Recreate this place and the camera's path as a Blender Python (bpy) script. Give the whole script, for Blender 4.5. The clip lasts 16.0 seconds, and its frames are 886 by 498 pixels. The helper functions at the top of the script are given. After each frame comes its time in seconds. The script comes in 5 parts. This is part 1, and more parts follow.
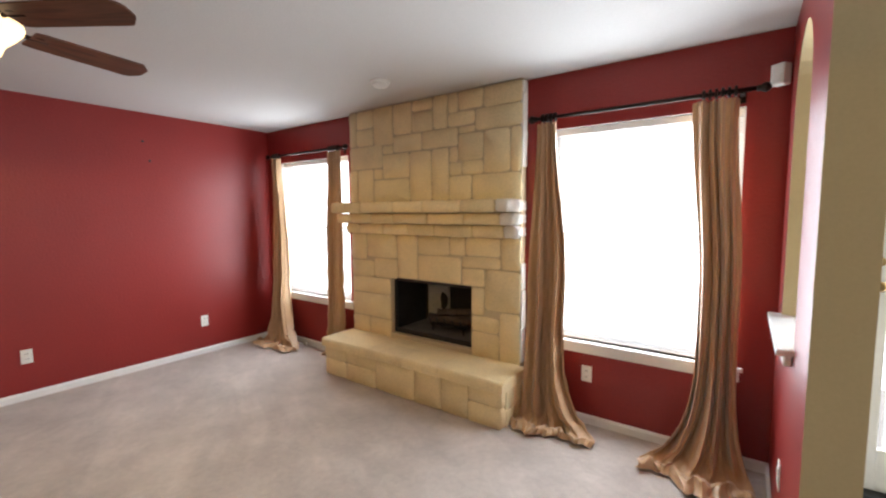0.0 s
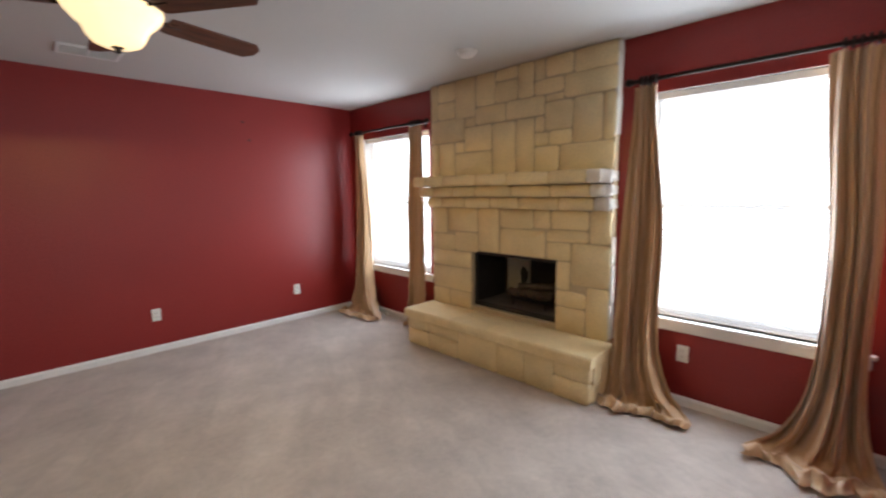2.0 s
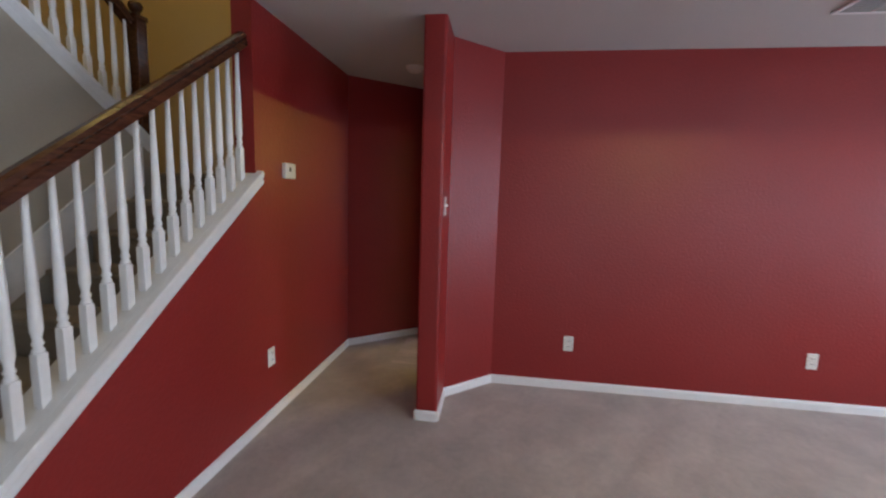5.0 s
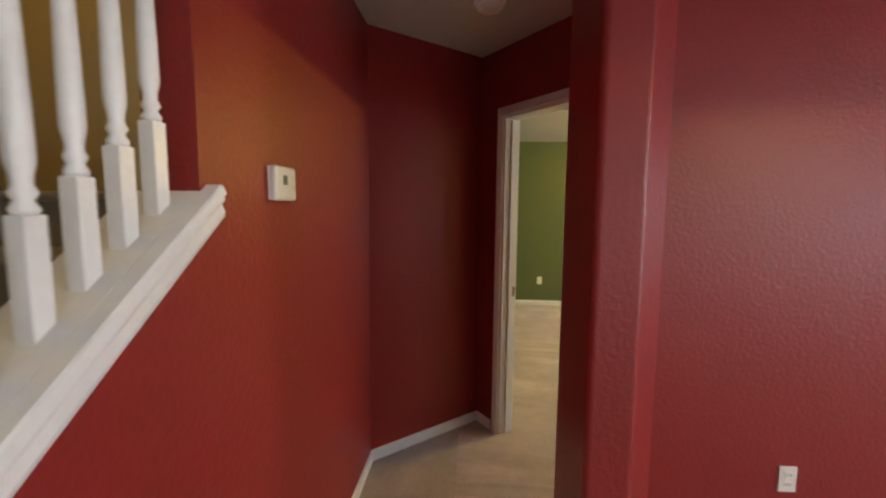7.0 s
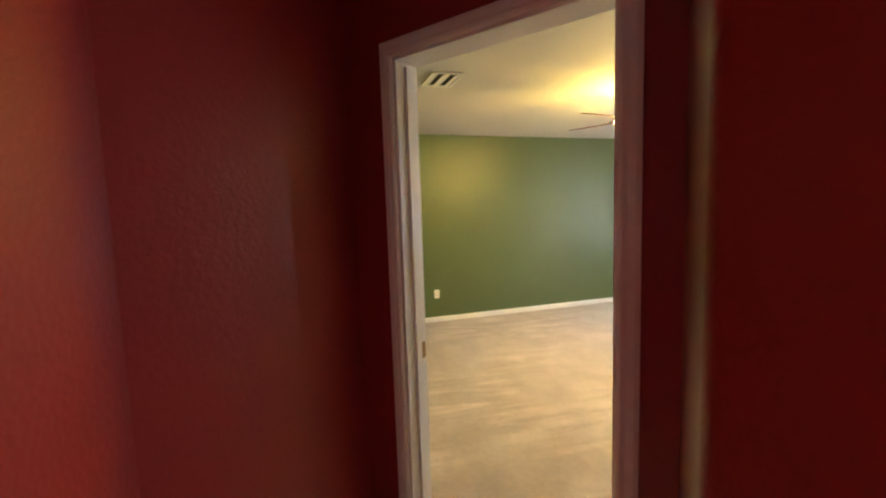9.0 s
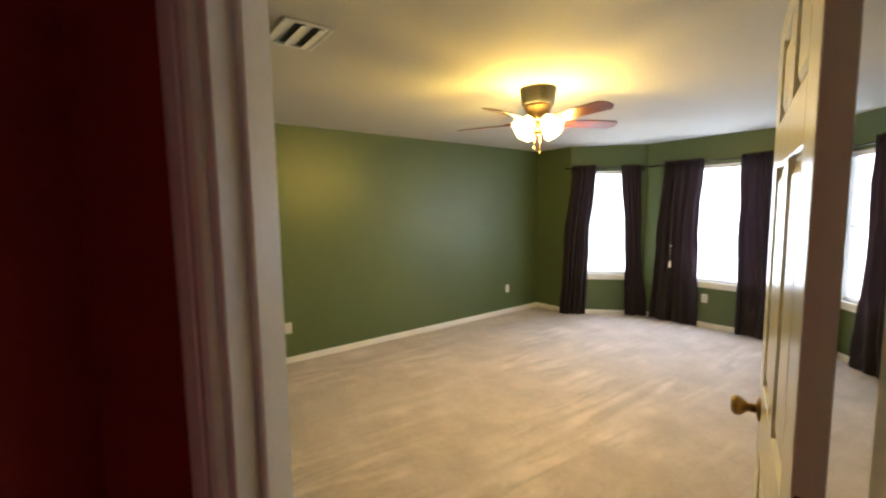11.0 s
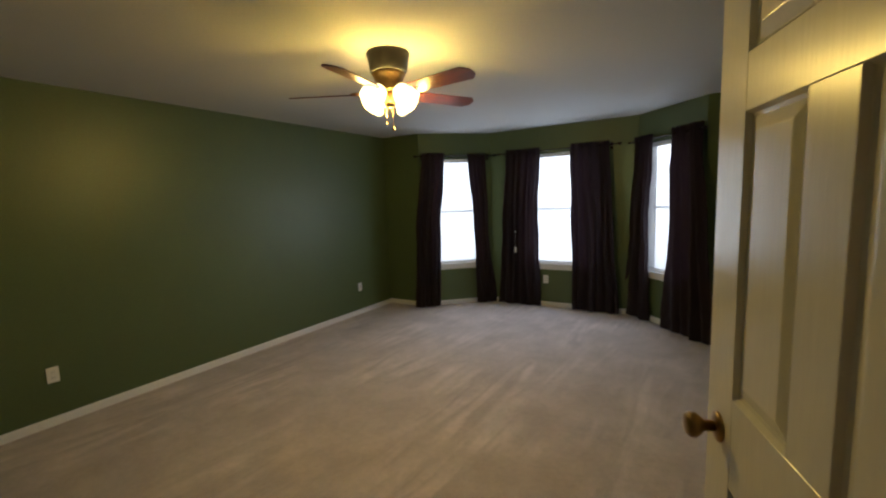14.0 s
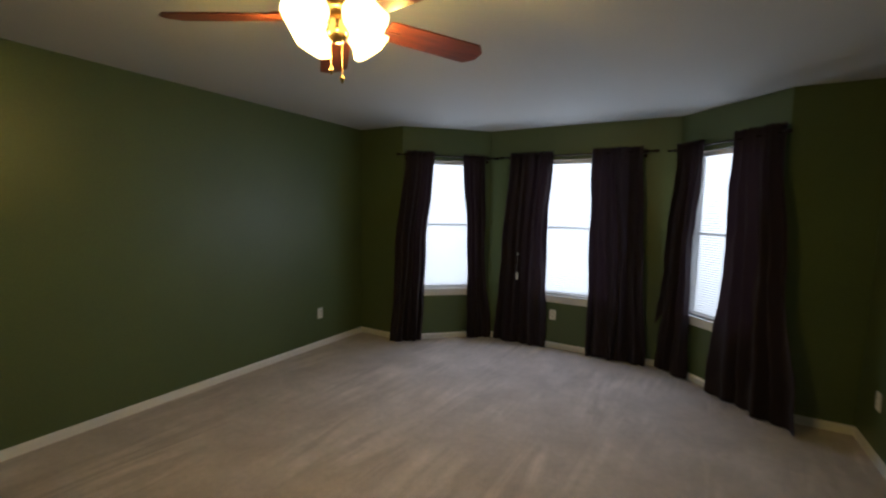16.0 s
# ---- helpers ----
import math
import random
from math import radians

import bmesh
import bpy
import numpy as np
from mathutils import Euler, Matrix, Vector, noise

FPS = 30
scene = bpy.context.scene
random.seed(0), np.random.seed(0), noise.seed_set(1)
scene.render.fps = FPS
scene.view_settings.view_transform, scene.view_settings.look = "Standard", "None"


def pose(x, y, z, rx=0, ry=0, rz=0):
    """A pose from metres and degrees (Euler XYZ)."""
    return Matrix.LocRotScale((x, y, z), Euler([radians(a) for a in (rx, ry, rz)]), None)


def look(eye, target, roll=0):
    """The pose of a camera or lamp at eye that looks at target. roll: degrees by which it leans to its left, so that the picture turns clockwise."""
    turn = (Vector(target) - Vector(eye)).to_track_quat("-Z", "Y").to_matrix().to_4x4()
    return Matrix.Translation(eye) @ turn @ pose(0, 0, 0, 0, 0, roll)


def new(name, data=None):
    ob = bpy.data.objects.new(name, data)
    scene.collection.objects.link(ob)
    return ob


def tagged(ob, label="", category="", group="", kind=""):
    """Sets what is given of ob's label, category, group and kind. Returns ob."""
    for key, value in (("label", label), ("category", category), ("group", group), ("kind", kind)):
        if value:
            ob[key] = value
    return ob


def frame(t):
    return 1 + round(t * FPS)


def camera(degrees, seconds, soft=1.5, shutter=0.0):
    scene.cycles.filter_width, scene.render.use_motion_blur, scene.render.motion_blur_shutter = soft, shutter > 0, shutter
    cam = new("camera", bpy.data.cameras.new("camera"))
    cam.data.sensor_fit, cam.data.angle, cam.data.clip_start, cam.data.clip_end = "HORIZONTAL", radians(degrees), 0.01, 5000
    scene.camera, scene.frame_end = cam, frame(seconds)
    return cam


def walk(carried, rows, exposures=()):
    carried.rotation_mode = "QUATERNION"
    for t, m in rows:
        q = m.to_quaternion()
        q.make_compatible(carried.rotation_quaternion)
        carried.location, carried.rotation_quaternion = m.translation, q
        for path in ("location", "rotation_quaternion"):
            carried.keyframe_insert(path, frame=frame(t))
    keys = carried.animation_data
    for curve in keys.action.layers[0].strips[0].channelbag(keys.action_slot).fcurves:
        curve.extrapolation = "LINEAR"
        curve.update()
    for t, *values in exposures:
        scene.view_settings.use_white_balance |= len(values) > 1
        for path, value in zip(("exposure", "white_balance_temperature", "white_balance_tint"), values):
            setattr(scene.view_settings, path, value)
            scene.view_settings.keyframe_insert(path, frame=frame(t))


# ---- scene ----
cam = camera(93.0, 16.0, 2.2, 0.4)
PATH = [
    (0, (4.686, -2.935, 1.477), (3.522, -1.318, 1.306), -0.3),
    (0.5, (4.703, -2.957, 1.462), (3.597, -1.299, 1.298), -0.1),
    (1, (4.691, -2.942, 1.444), (3.549, -1.311, 1.259), -0.5),
    (1.5, (4.647, -2.976, 1.466), (3.438, -1.402, 1.225), -0.3),
    (2, (4.577, -3.033, 1.44), (3.184, -1.624, 1.167), -0.8),
    (2.5, (4.448, -3.141, 1.391), (2.803, -2.034, 1.123), 0.4),
    (3, (4.208, -3.301, 1.433), (2.367, -2.589, 1.115), -0.4),
    (3.5, (4.014, -3.597, 1.406), (2.06, -3.219, 1.205), -1.0),
    (4, (3.798, -3.9, 1.407), (1.808, -3.801, 1.234), -0.3),
    (4.5, (3.511, -4.185, 1.418), (1.532, -4.353, 1.179), 1.5),
    (4.7, (3.378, -4.277, 1.405), (1.412, -4.546, 1.155), 1.7),
    (6.8, (1.899, -5.206, 1.484), (-0.085, -5.359, 1.276), 0.8),
    (7, (1.785, -5.233, 1.482), (-0.2, -5.369, 1.277), 0.5),
    (7.5, (1.446, -5.334, 1.477), (-0.541, -5.313, 1.254), -1.2),
    (8, (1.166, -5.393, 1.479), (-0.801, -5.113, 1.247), -2.8),
    (10.3, (0.0, -5.256, 1.56), (-1.773, -4.341, 1.419), -1.0),
    (10.5, (-0.093, -5.239, 1.582), (-1.819, -4.24, 1.43), -1.6),
    (11, (-0.278, -5.139, 1.578), (-1.855, -3.925, 1.385), -0.8),
    (11.5, (-0.42, -5.075, 1.579), (-1.891, -3.729, 1.419), 0.1),
    (12, (-0.529, -5.05, 1.581), (-1.81, -3.523, 1.421), -1.2),
    (12.5, (-0.577, -5.034, 1.582), (-1.71, -3.393, 1.431), -2.8),
    (13, (-0.609, -5.02, 1.578), (-1.695, -3.346, 1.445), -2.0),
    (13.5, (-0.635, -4.959, 1.553), (-1.655, -3.248, 1.38), -1.6),
    (14, (-0.668, -4.819, 1.527), (-1.707, -3.126, 1.29), -2.1),
    (14.5, (-0.725, -4.627, 1.533), (-1.896, -3.014, 1.363), -1.1),
    (15, (-0.885, -4.366, 1.526), (-1.967, -2.695, 1.335), -1.0),
    (15.5, (-1.076, -4.107, 1.521), (-1.973, -2.332, 1.302), -1.5),
    (16, (-1.233, -3.802, 1.521), (-2.23, -2.078, 1.332), 1.1),
]
EXPOSURE = [(0, 0.1, 6250, 10), (1.5, 0.02, 6200, 10), (2.5, -0.55, 5850, 10), (3.5, -0.66, 5500, 10), (4.5, -0.1, 5300, 10), (7, 0.56, 6050, 10),
            (8, 0.85, 6150, 10), (10.5, 0.5, 6100, 10), (11.5, -0.05, 5950, 10), (12.5, -0.55, 5900, 10), (13.5, -1.0, 5750, 10), (14.5, -1.34, 5650, 10), (16, -1.46, 5600, 10)]
walk(cam, [(t, look(*r)) for t, *r in PATH], EXPOSURE)

# world, sun, large lights
H, FL = 2.44, -0.02
world = bpy.data.worlds.new("sky")
scene.world = world
world.use_nodes = True
wn = world.node_tree.nodes
sky = wn.new("ShaderNodeTexSky")
sky.sky_type, sky.sun_disc = "NISHITA", False
sky.sun_elevation, sky.sun_rotation = radians(48), radians(200)
world.node_tree.links.new(sky.outputs[0], wn["Background"].inputs[0])
wn["Background"].inputs[1].default_value = 0.12


def sun_lamp():
    lamp = bpy.data.lights.new("sun", "SUN")
    lamp.energy, lamp.angle, lamp.color = 1.2, radians(10), (1.0, 0.96, 0.9)
    ob = new("sun", lamp)
    ob.matrix_world = look((0, -12, 14), (0, 0, 0))


def window_or_fill_lamp(x, y, z, turn, w, h, watts, color=(0.86, 0.93, 1.0)):
    """Daylight standing in a window opening, or the added east fill; turn: degrees, 0 shines to -y."""
    lamp = bpy.data.lights.new("window_daylight", "AREA")
    lamp.shape, lamp.size, lamp.size_y, lamp.energy, lamp.color = "RECTANGLE", w, h, watts, color
    ob = new("window_daylight", lamp)
    ob.matrix_world = pose(x, y, z, 0, 0, turn) @ pose(0, 0, 0, -90, 0, 0)
    return ob


def bulb(x, y, z, watts, color, radius=0.03):
    lamp = bpy.data.lights.new("bulb", "POINT")
    lamp.energy, lamp.color, lamp.shadow_soft_size = watts, color, radius
    ob = new("bulb", lamp)
    ob.location = (x, y, z)
    return ob


WARM = (1.0, 0.66, 0.22)
WIN_L, WIN_R, WIN_BED, DOOR_W = 37, 44, 31, 45
BED_BULB, STAIR_BULB, BOWL_BULB = 25, 22, 38
sun_lamp()


# materials
def nodes_of(name):
    m = bpy.data.materials.new(name)
    m.use_nodes = True
    nt = m.node_tree
    return m, nt.nodes, nt.links, nt.nodes["Principled BSDF"]


def mat(name, base, rough=0.5, metal=0.0, vary=0.12, scale=3.0, fine=60.0, bump=0.15, dist=0.002, stretch=(1, 1, 1), spec=0.5, coat=0.0, each=0.0):
    """Procedural surface: colour varied at two scales, bumped by the fine one. each: variation from object to object."""
    m, n, l, b = nodes_of(name)
    tc = n.new("ShaderNodeTexCoord")
    mp = n.new("ShaderNodeMapping")
    mp.inputs["Scale"].default_value = stretch
    l.new(tc.outputs["Object"], mp.inputs[0])
    big, small = n.new("ShaderNodeTexNoise"), n.new("ShaderNodeTexNoise")
    big.inputs["Scale"].default_value, small.inputs["Scale"].default_value = scale, fine
    big.inputs["Detail"].default_value, small.inputs["Detail"].default_value = 4, 3
    for t in (big, small):
        l.new(mp.outputs[0], t.inputs["Vector"])
    add = n.new("ShaderNodeMath")
    add.operation = "ADD"
    l.new(big.outputs[0], add.inputs[0])
    l.new(small.outputs[0], add.inputs[1])
    ramp = n.new("ShaderNodeMapRange")
    ramp.inputs[1].default_value, ramp.inputs[2].default_value = 0.6, 1.4
    ramp.inputs[3].default_value, ramp.inputs[4].default_value = 1 - vary, 1 + vary
    l.new(add.outputs[0], ramp.inputs[0])
    hsv = n.new("ShaderNodeHueSaturation")
    hsv.inputs["Color"].default_value = (*base, 1)
    value = ramp.outputs[0]
    if each:
        info = n.new("ShaderNodeObjectInfo")
        r2 = n.new("ShaderNodeMapRange")
        r2.inputs[3].default_value, r2.inputs[4].default_value = 1 - each, 1 + each
        l.new(info.outputs["Random"], r2.inputs[0])
        mul = n.new("ShaderNodeMath")
        mul.operation = "MULTIPLY"
        l.new(value, mul.inputs[0])
        l.new(r2.outputs[0], mul.inputs[1])
        value = mul.outputs[0]
    l.new(value, hsv.inputs["Value"])
    l.new(hsv.outputs[0], b.inputs["Base Color"])
    b.inputs["Roughness"].default_value, b.inputs["Metallic"].default_value = rough, metal
    b.inputs["Specular IOR Level"].default_value = spec
    b.inputs["Coat Weight"].default_value = coat
    if bump:
        bp = n.new("ShaderNodeBump")
        bp.inputs["Strength"].default_value, bp.inputs["Distance"].default_value = bump, dist
        l.new(small.outputs[0], bp.inputs["Height"])
        l.new(bp.outputs[0], b.inputs["Normal"])
    return m


def carpet(name, base, brushed=0.035, turn=26, streak=(0.22, 1.1, 1), wander=1.0, where=(0.30, 0.55)):
    """Cut-pile carpet: fibre speckle, soiling and the brushed swathes of a vacuum cleaner."""
    m, n, l, b = nodes_of(name)
    tc = n.new("ShaderNodeTexCoord")
    fibre, soil, swathe, wob, tuft = (n.new("ShaderNodeTexNoise") for _ in range(5))
    for t, s, d in ((fibre, 260, 2), (soil, 3.4, 7), (wob, 1.3, 2), (swathe, 1.0, 3), (tuft, 28, 4)):
        t.inputs["Scale"].default_value, t.inputs["Detail"].default_value = s, d
        l.new(tc.outputs["Object"], t.inputs["Vector"])
    mp = n.new("ShaderNodeMapping")
    mp.vector_type = "TEXTURE"
    mp.inputs["Scale"].default_value = streak
    mp.inputs["Rotation"].default_value = (0, 0, radians(turn))
    l.new(tc.outputs["Object"], mp.inputs[0])
    l.new(mp.outputs[0], swathe.inputs["Vector"])
    swathe.inputs["Distortion"].default_value = wander
    total = None
    for t, lo, hi, amount in ((fibre, 0.3, 0.7, 0.14), (soil, 0.35, 0.68, 0.10), (swathe, 0.40, 0.62, brushed), (wob, 0.4, 0.6, 0.05), (tuft, 0.35, 0.65, 0.05)):
        r = n.new("ShaderNodeMapRange")
        r.inputs[1].default_value, r.inputs[2].default_value = lo, hi
        r.inputs[3].default_value, r.inputs[4].default_value = 1 - amount, 1 + amount
        l.new(t.outputs[0], r.inputs[0])
        if t is swathe:
            # brushed streaks come and go in patches
            patch, blend = n.new("ShaderNodeMapRange"), n.new("ShaderNodeMix")
            patch.inputs[1].default_value, patch.inputs[2].default_value = where
            l.new(wob.outputs[0], patch.inputs[0])
            l.new(patch.outputs[0], blend.inputs[0])
            blend.inputs[2].default_value = 1.0
            l.new(r.outputs[0], blend.inputs[3])
            r = blend
        if total is None:
            total = r.outputs[0]
        else:
            mul = n.new("ShaderNodeMath")
            mul.operation = "MULTIPLY"
            l.new(total, mul.inputs[0])
            l.new(r.outputs[0], mul.inputs[1])
            total = mul.outputs[0]
    hsv = n.new("ShaderNodeHueSaturation")
    hsv.inputs["Color"].default_value = (*base, 1)
    l.new(total, hsv.inputs["Value"])
    l.new(hsv.outputs[0], b.inputs["Base Color"])
    b.inputs["Roughness"].default_value = 1.0
    b.inputs["Specular IOR Level"].default_value = 0.1
    b.inputs["Sheen Weight"].default_value = 0.25
    bp = n.new("ShaderNodeBump")
    bp.inputs["Strength"].default_value, bp.inputs["Distance"].default_value = 0.6, 0.006
    l.new(fibre.outputs[0], bp.inputs["Height"])
    l.new(bp.outputs[0], b.inputs["Normal"])
    return m


def wood(name, dark, light, rough=0.3, axis=(14, 1.2, 14)):
    m, n, l, b = nodes_of(name)
    tc, mp, t = n.new("ShaderNodeTexCoord"), n.new("ShaderNodeMapping"), n.new("ShaderNodeTexNoise")
    mp.inputs["Scale"].default_value = axis
    t.inputs["Scale"].default_value, t.inputs["Detail"].default_value, t.inputs["Distortion"].default_value = 3.0, 6, 1.2
    l.new(tc.outputs["Object"], mp.inputs[0])
    l.new(mp.outputs[0], t.inputs["Vector"])
    r = n.new("ShaderNodeValToRGB")
    r.color_ramp.elements[0].color, r.color_ramp.elements[1].color = (*dark, 1), (*light, 1)
    r.color_ramp.elements[0].position, r.color_ramp.elements[1].position = 0.35, 0.68
    l.new(t.outputs[0], r.inputs[0])
    l.new(r.outputs[0], b.inputs["Base Color"])
    b.inputs["Roughness"].default_value = rough
    bp = n.new("ShaderNodeBump")
    bp.inputs["Strength"].default_value, bp.inputs["Distance"].default_value = 0.1, 0.001
    l.new(t.outputs[0], bp.inputs["Height"])
    l.new(bp.outputs[0], b.inputs["Normal"])
    return m


def glow(name, color, strength):
    m, n, l, b = nodes_of(name)
    b.inputs["Base Color"].default_value = (*color, 1)
    b.inputs["Emission Color"].default_value = (*color, 1)
    b.inputs["Emission Strength"].default_value = strength
    b.inputs["Roughness"].default_value = 0.4
    return m


def cloth(name, base, rough, thin, sheen=0.3, fine=220, bump=0.2, dist=0.001, through_colour=None):
    """Woven cloth that lets a little light through."""
    m = mat(name, base, rough, vary=0.10, scale=6, fine=fine, bump=bump, dist=dist, stretch=(1, 1, 0.35))
    n, l = m.node_tree.nodes, m.node_tree.links
    b = n["Principled BSDF"]
    b.inputs["Sheen Weight"].default_value = sheen
    tr, mix = n.new("ShaderNodeBsdfTranslucent"), n.new("ShaderNodeMixShader")
    tr.inputs[0].default_value = (*(through_colour or base), 1)
    mix.inputs[0].default_value = thin
    l.new(b.outputs[0], mix.inputs[1])
    l.new(tr.outputs[0], mix.inputs[2])
    l.new(mix.outputs[0], n["Material Output"].inputs[0])
    return m


def glass(name):
    m, n, l, b = nodes_of(name)
    b.inputs["Transmission Weight"].default_value = 1.0
    b.inputs["Roughness"].default_value = 0.02
    b.inputs["IOR"].default_value = 1.45
    return m


RED = mat("red_wall_paint", (0.25, 0.0185, 0.0155), 0.40, vary=0.09, scale=1.5, fine=55, bump=0.75, dist=0.003, spec=0.45)
GREEN = mat("green_wall_paint", (0.093, 0.128, 0.051), 0.40, vary=0.09, scale=1.5, fine=75, bump=0.45, dist=0.002, spec=0.45)
BEIGE = mat("beige_wall_paint", (0.56, 0.44, 0.24), 0.55, vary=0.05, scale=1.5, fine=95, bump=0.2, dist=0.0015)
WHITEWALL = mat("off_white_wall_paint", (0.44, 0.39, 0.31), 0.6, vary=0.05, scale=1.5, fine=95, bump=0.2, dist=0.0015)
CEIL = mat("ceiling_paint", (0.56, 0.545, 0.515), 0.8, vary=0.04, scale=1.2, fine=70, bump=0.35, dist=0.003)
WHITE = mat("white_trim_paint", (0.81, 0.80, 0.78), 0.3, vary=0.05, scale=4, fine=40, bump=0.05)
DOORPAINT = mat("glossy_door_paint", (0.72, 0.69, 0.60), 0.24, vary=0.05, scale=3, fine=26, bump=0.35, dist=0.0016, stretch=(5, 5, 0.5))
CARPET = carpet("beige_carpet", (0.50, 0.44, 0.392), 0.07, 61, (0.26, 0.9, 1))
BEDCARPET = carpet("brushed_beige_carpet", (0.55, 0.475, 0.455), 0.15, -4, (0.17, 1.3, 1), 1.5, (0.42, 0.60))
STONE = mat("limestone", (0.83, 0.68, 0.39), 0.85, vary=0.13, scale=5, fine=70, bump=0.5, dist=0.004, each=0.07)
MORTAR = mat("mortar", (0.60, 0.49, 0.31), 0.95, vary=0.12, scale=6, fine=120, bump=0.5, dist=0.003)
STONEWHITE = mat("white_overpainted_stone", (0.74, 0.70, 0.62), 0.7, vary=0.1, scale=5, fine=70, bump=0.4, dist=0.003)
BLACK = mat("black_metal", (0.012, 0.011, 0.011), 0.45, vary=0.2, fine=80, bump=0.1)
FIREBRICK = mat("firebrick_panel", (0.46, 0.41, 0.35), 0.9, vary=0.3, scale=5, fine=50, bump=0.4, dist=0.003)
SOOT = mat("sooty_panel", (0.025, 0.022, 0.02), 0.95, vary=0.4, scale=5, fine=50, bump=0.4)
ASH = mat("ashy_refractory_floor", (0.14, 0.125, 0.11), 0.95, vary=0.35, scale=6, fine=60, bump=0.4, dist=0.003)
LOG = mat("charred_log", (0.10, 0.075, 0.055), 0.95, vary=0.5, scale=9, fine=60, bump=0.8, dist=0.006)
HINGE = mat("painted_over_hinge", (0.075, 0.026, 0.020), 0.4, 0.3, fine=70, bump=0.2)
ROD = mat("oil_rubbed_bronze", (0.025, 0.016, 0.012), 0.4, 0.7, fine=90, bump=0.15)
GOLD = cloth("gold_satin_cloth", (0.58, 0.375, 0.205), 0.30, 0.08, 0.25, 60, 0.35, 0.003)
BROWN = cloth("dark_brown_cloth", (0.024, 0.014, 0.017), 0.85, 0.30, 0.05, 160, 0.3, 0.002, (0.15, 0.105, 0.13))
PLASTIC = mat("white_plastic", (0.78, 0.76, 0.71), 0.35, vary=0.03, fine=60, bump=0.03)
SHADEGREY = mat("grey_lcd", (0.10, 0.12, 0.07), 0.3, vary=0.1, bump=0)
SLOT = mat("dark_slot", (0.02, 0.02, 0.02), 0.6, bump=0)
BRASS = mat("antique_brass", (0.34, 0.22, 0.09), 0.3, 1.0, vary=0.2, fine=60, bump=0.08)
BRIGHTBRASS = mat("polished_brass", (0.62, 0.42, 0.15), 0.22, 1.0, vary=0.1, fine=60, bump=0.03)
CHERRY = wood("cherry_wood_blade", (0.055, 0.012, 0.006), (0.15, 0.035, 0.015), 0.3, (1.2, 14, 14))
WALNUT = wood("walnut_blade", (0.045, 0.016, 0.008), (0.13, 0.05, 0.024), 0.35, (1.2, 14, 14))
RAILWOOD = wood("dark_stained_rail_wood", (0.042, 0.014, 0.007), (0.105, 0.036, 0.016), 0.25, (1.5, 16, 16))
BOWL = glow("lit_alabaster_glass", (1.0, 0.74, 0.40), 1.45)
TULIP = glow("lit_frosted_glass", (1.0, 0.74, 0.30), 16.0)
VENTGREY = mat("shaded_vent_metal", (0.55, 0.54, 0.51), 0.6)
SLATWHITE = cloth("white_blind_slat", (0.80, 0.81, 0.82), 0.5, 0.5, 0.0)
GLASS = glass("window_glass")
TILE = mat("grey_floor_tile", (0.35, 0.33, 0.30), 0.4, vary=0.1, fine=40)
ROOF = mat("plain_outer_wall", (0.4, 0.38, 0.35), 0.9)


# builders
def mesh_from(bm, name, materials, smooth=False):
    me = bpy.data.meshes.new(name)
    bmesh.ops.recalc_face_normals(bm, faces=bm.faces)
    bm.to_mesh(me)
    bm.free()
    for m in materials if isinstance(materials, (list, tuple)) else [materials]:
        me.materials.append(m)
    if smooth:
        me.shade_smooth()
    return me


def part(name, bm, material, parent=None, label="", smooth=False, at=None):
    ob = new(name, mesh_from(bm, name, material, smooth))
    if parent is not None:
        ob.parent = parent
    if at is not None:
        ob.matrix_basis = at
    if label:
        tagged(ob, label)
    return ob


def thing(name, m, label, category, group=""):
    ob = new(name)
    ob.empty_display_size = 0.1
    ob.matrix_basis = m
    return tagged(ob, label, category, group)


def box(bm, x0, x1, y0, y1, z0, z1, bevel=0.0, m=None, seg=1):
    b2 = bmesh.new()
    bmesh.ops.create_cube(b2, size=1)
    for v in b2.verts:
        v.co = Vector(((x0 + x1) / 2 + v.co.x * (x1 - x0), (y0 + y1) / 2 + v.co.y * (y1 - y0), (z0 + z1) / 2 + v.co.z * (z1 - z0)))
    if bevel:
        bmesh.ops.bevel(b2, geom=b2.edges[:], offset=bevel, segments=seg, affect="EDGES", profile=0.5)
    if m is not None:
        b2.transform(m)
    join(bm, b2)
    return bm


def join(bm, b2):
    remap = {v: bm.verts.new(v.co) for v in b2.verts}
    for f in b2.faces:
        nf = bm.faces.new([remap[v] for v in f.verts])
        nf.material_index = f.material_index
        nf.smooth = f.smooth
    b2.free()
    return bm


def lathe(bm, profile, seg=20, m=None, wave=None):
    """Turned shape about z from (radius, z) pairs; wave(a, i) scales the radius."""
    rings = []
    for i, (r, z) in enumerate(profile):
        ring = []
        for k in range(seg):
            a = 2 * math.pi * k / seg
            q = r * (wave(a, i) if wave else 1)
            co = Vector((q * math.cos(a), q * math.sin(a), z))
            ring.append(bm.verts.new(m @ co if m is not None else co))
        rings.append(ring)
    for a, b in zip(rings, rings[1:]):
        for k in range(seg):
            bm.faces.new((a[k], a[(k + 1) % seg], b[(k + 1) % seg], b[k]))
    for ring, flip in ((rings[0], True), (rings[-1], False)):
        bm.faces.new(ring[::-1] if flip else ring)
    return bm


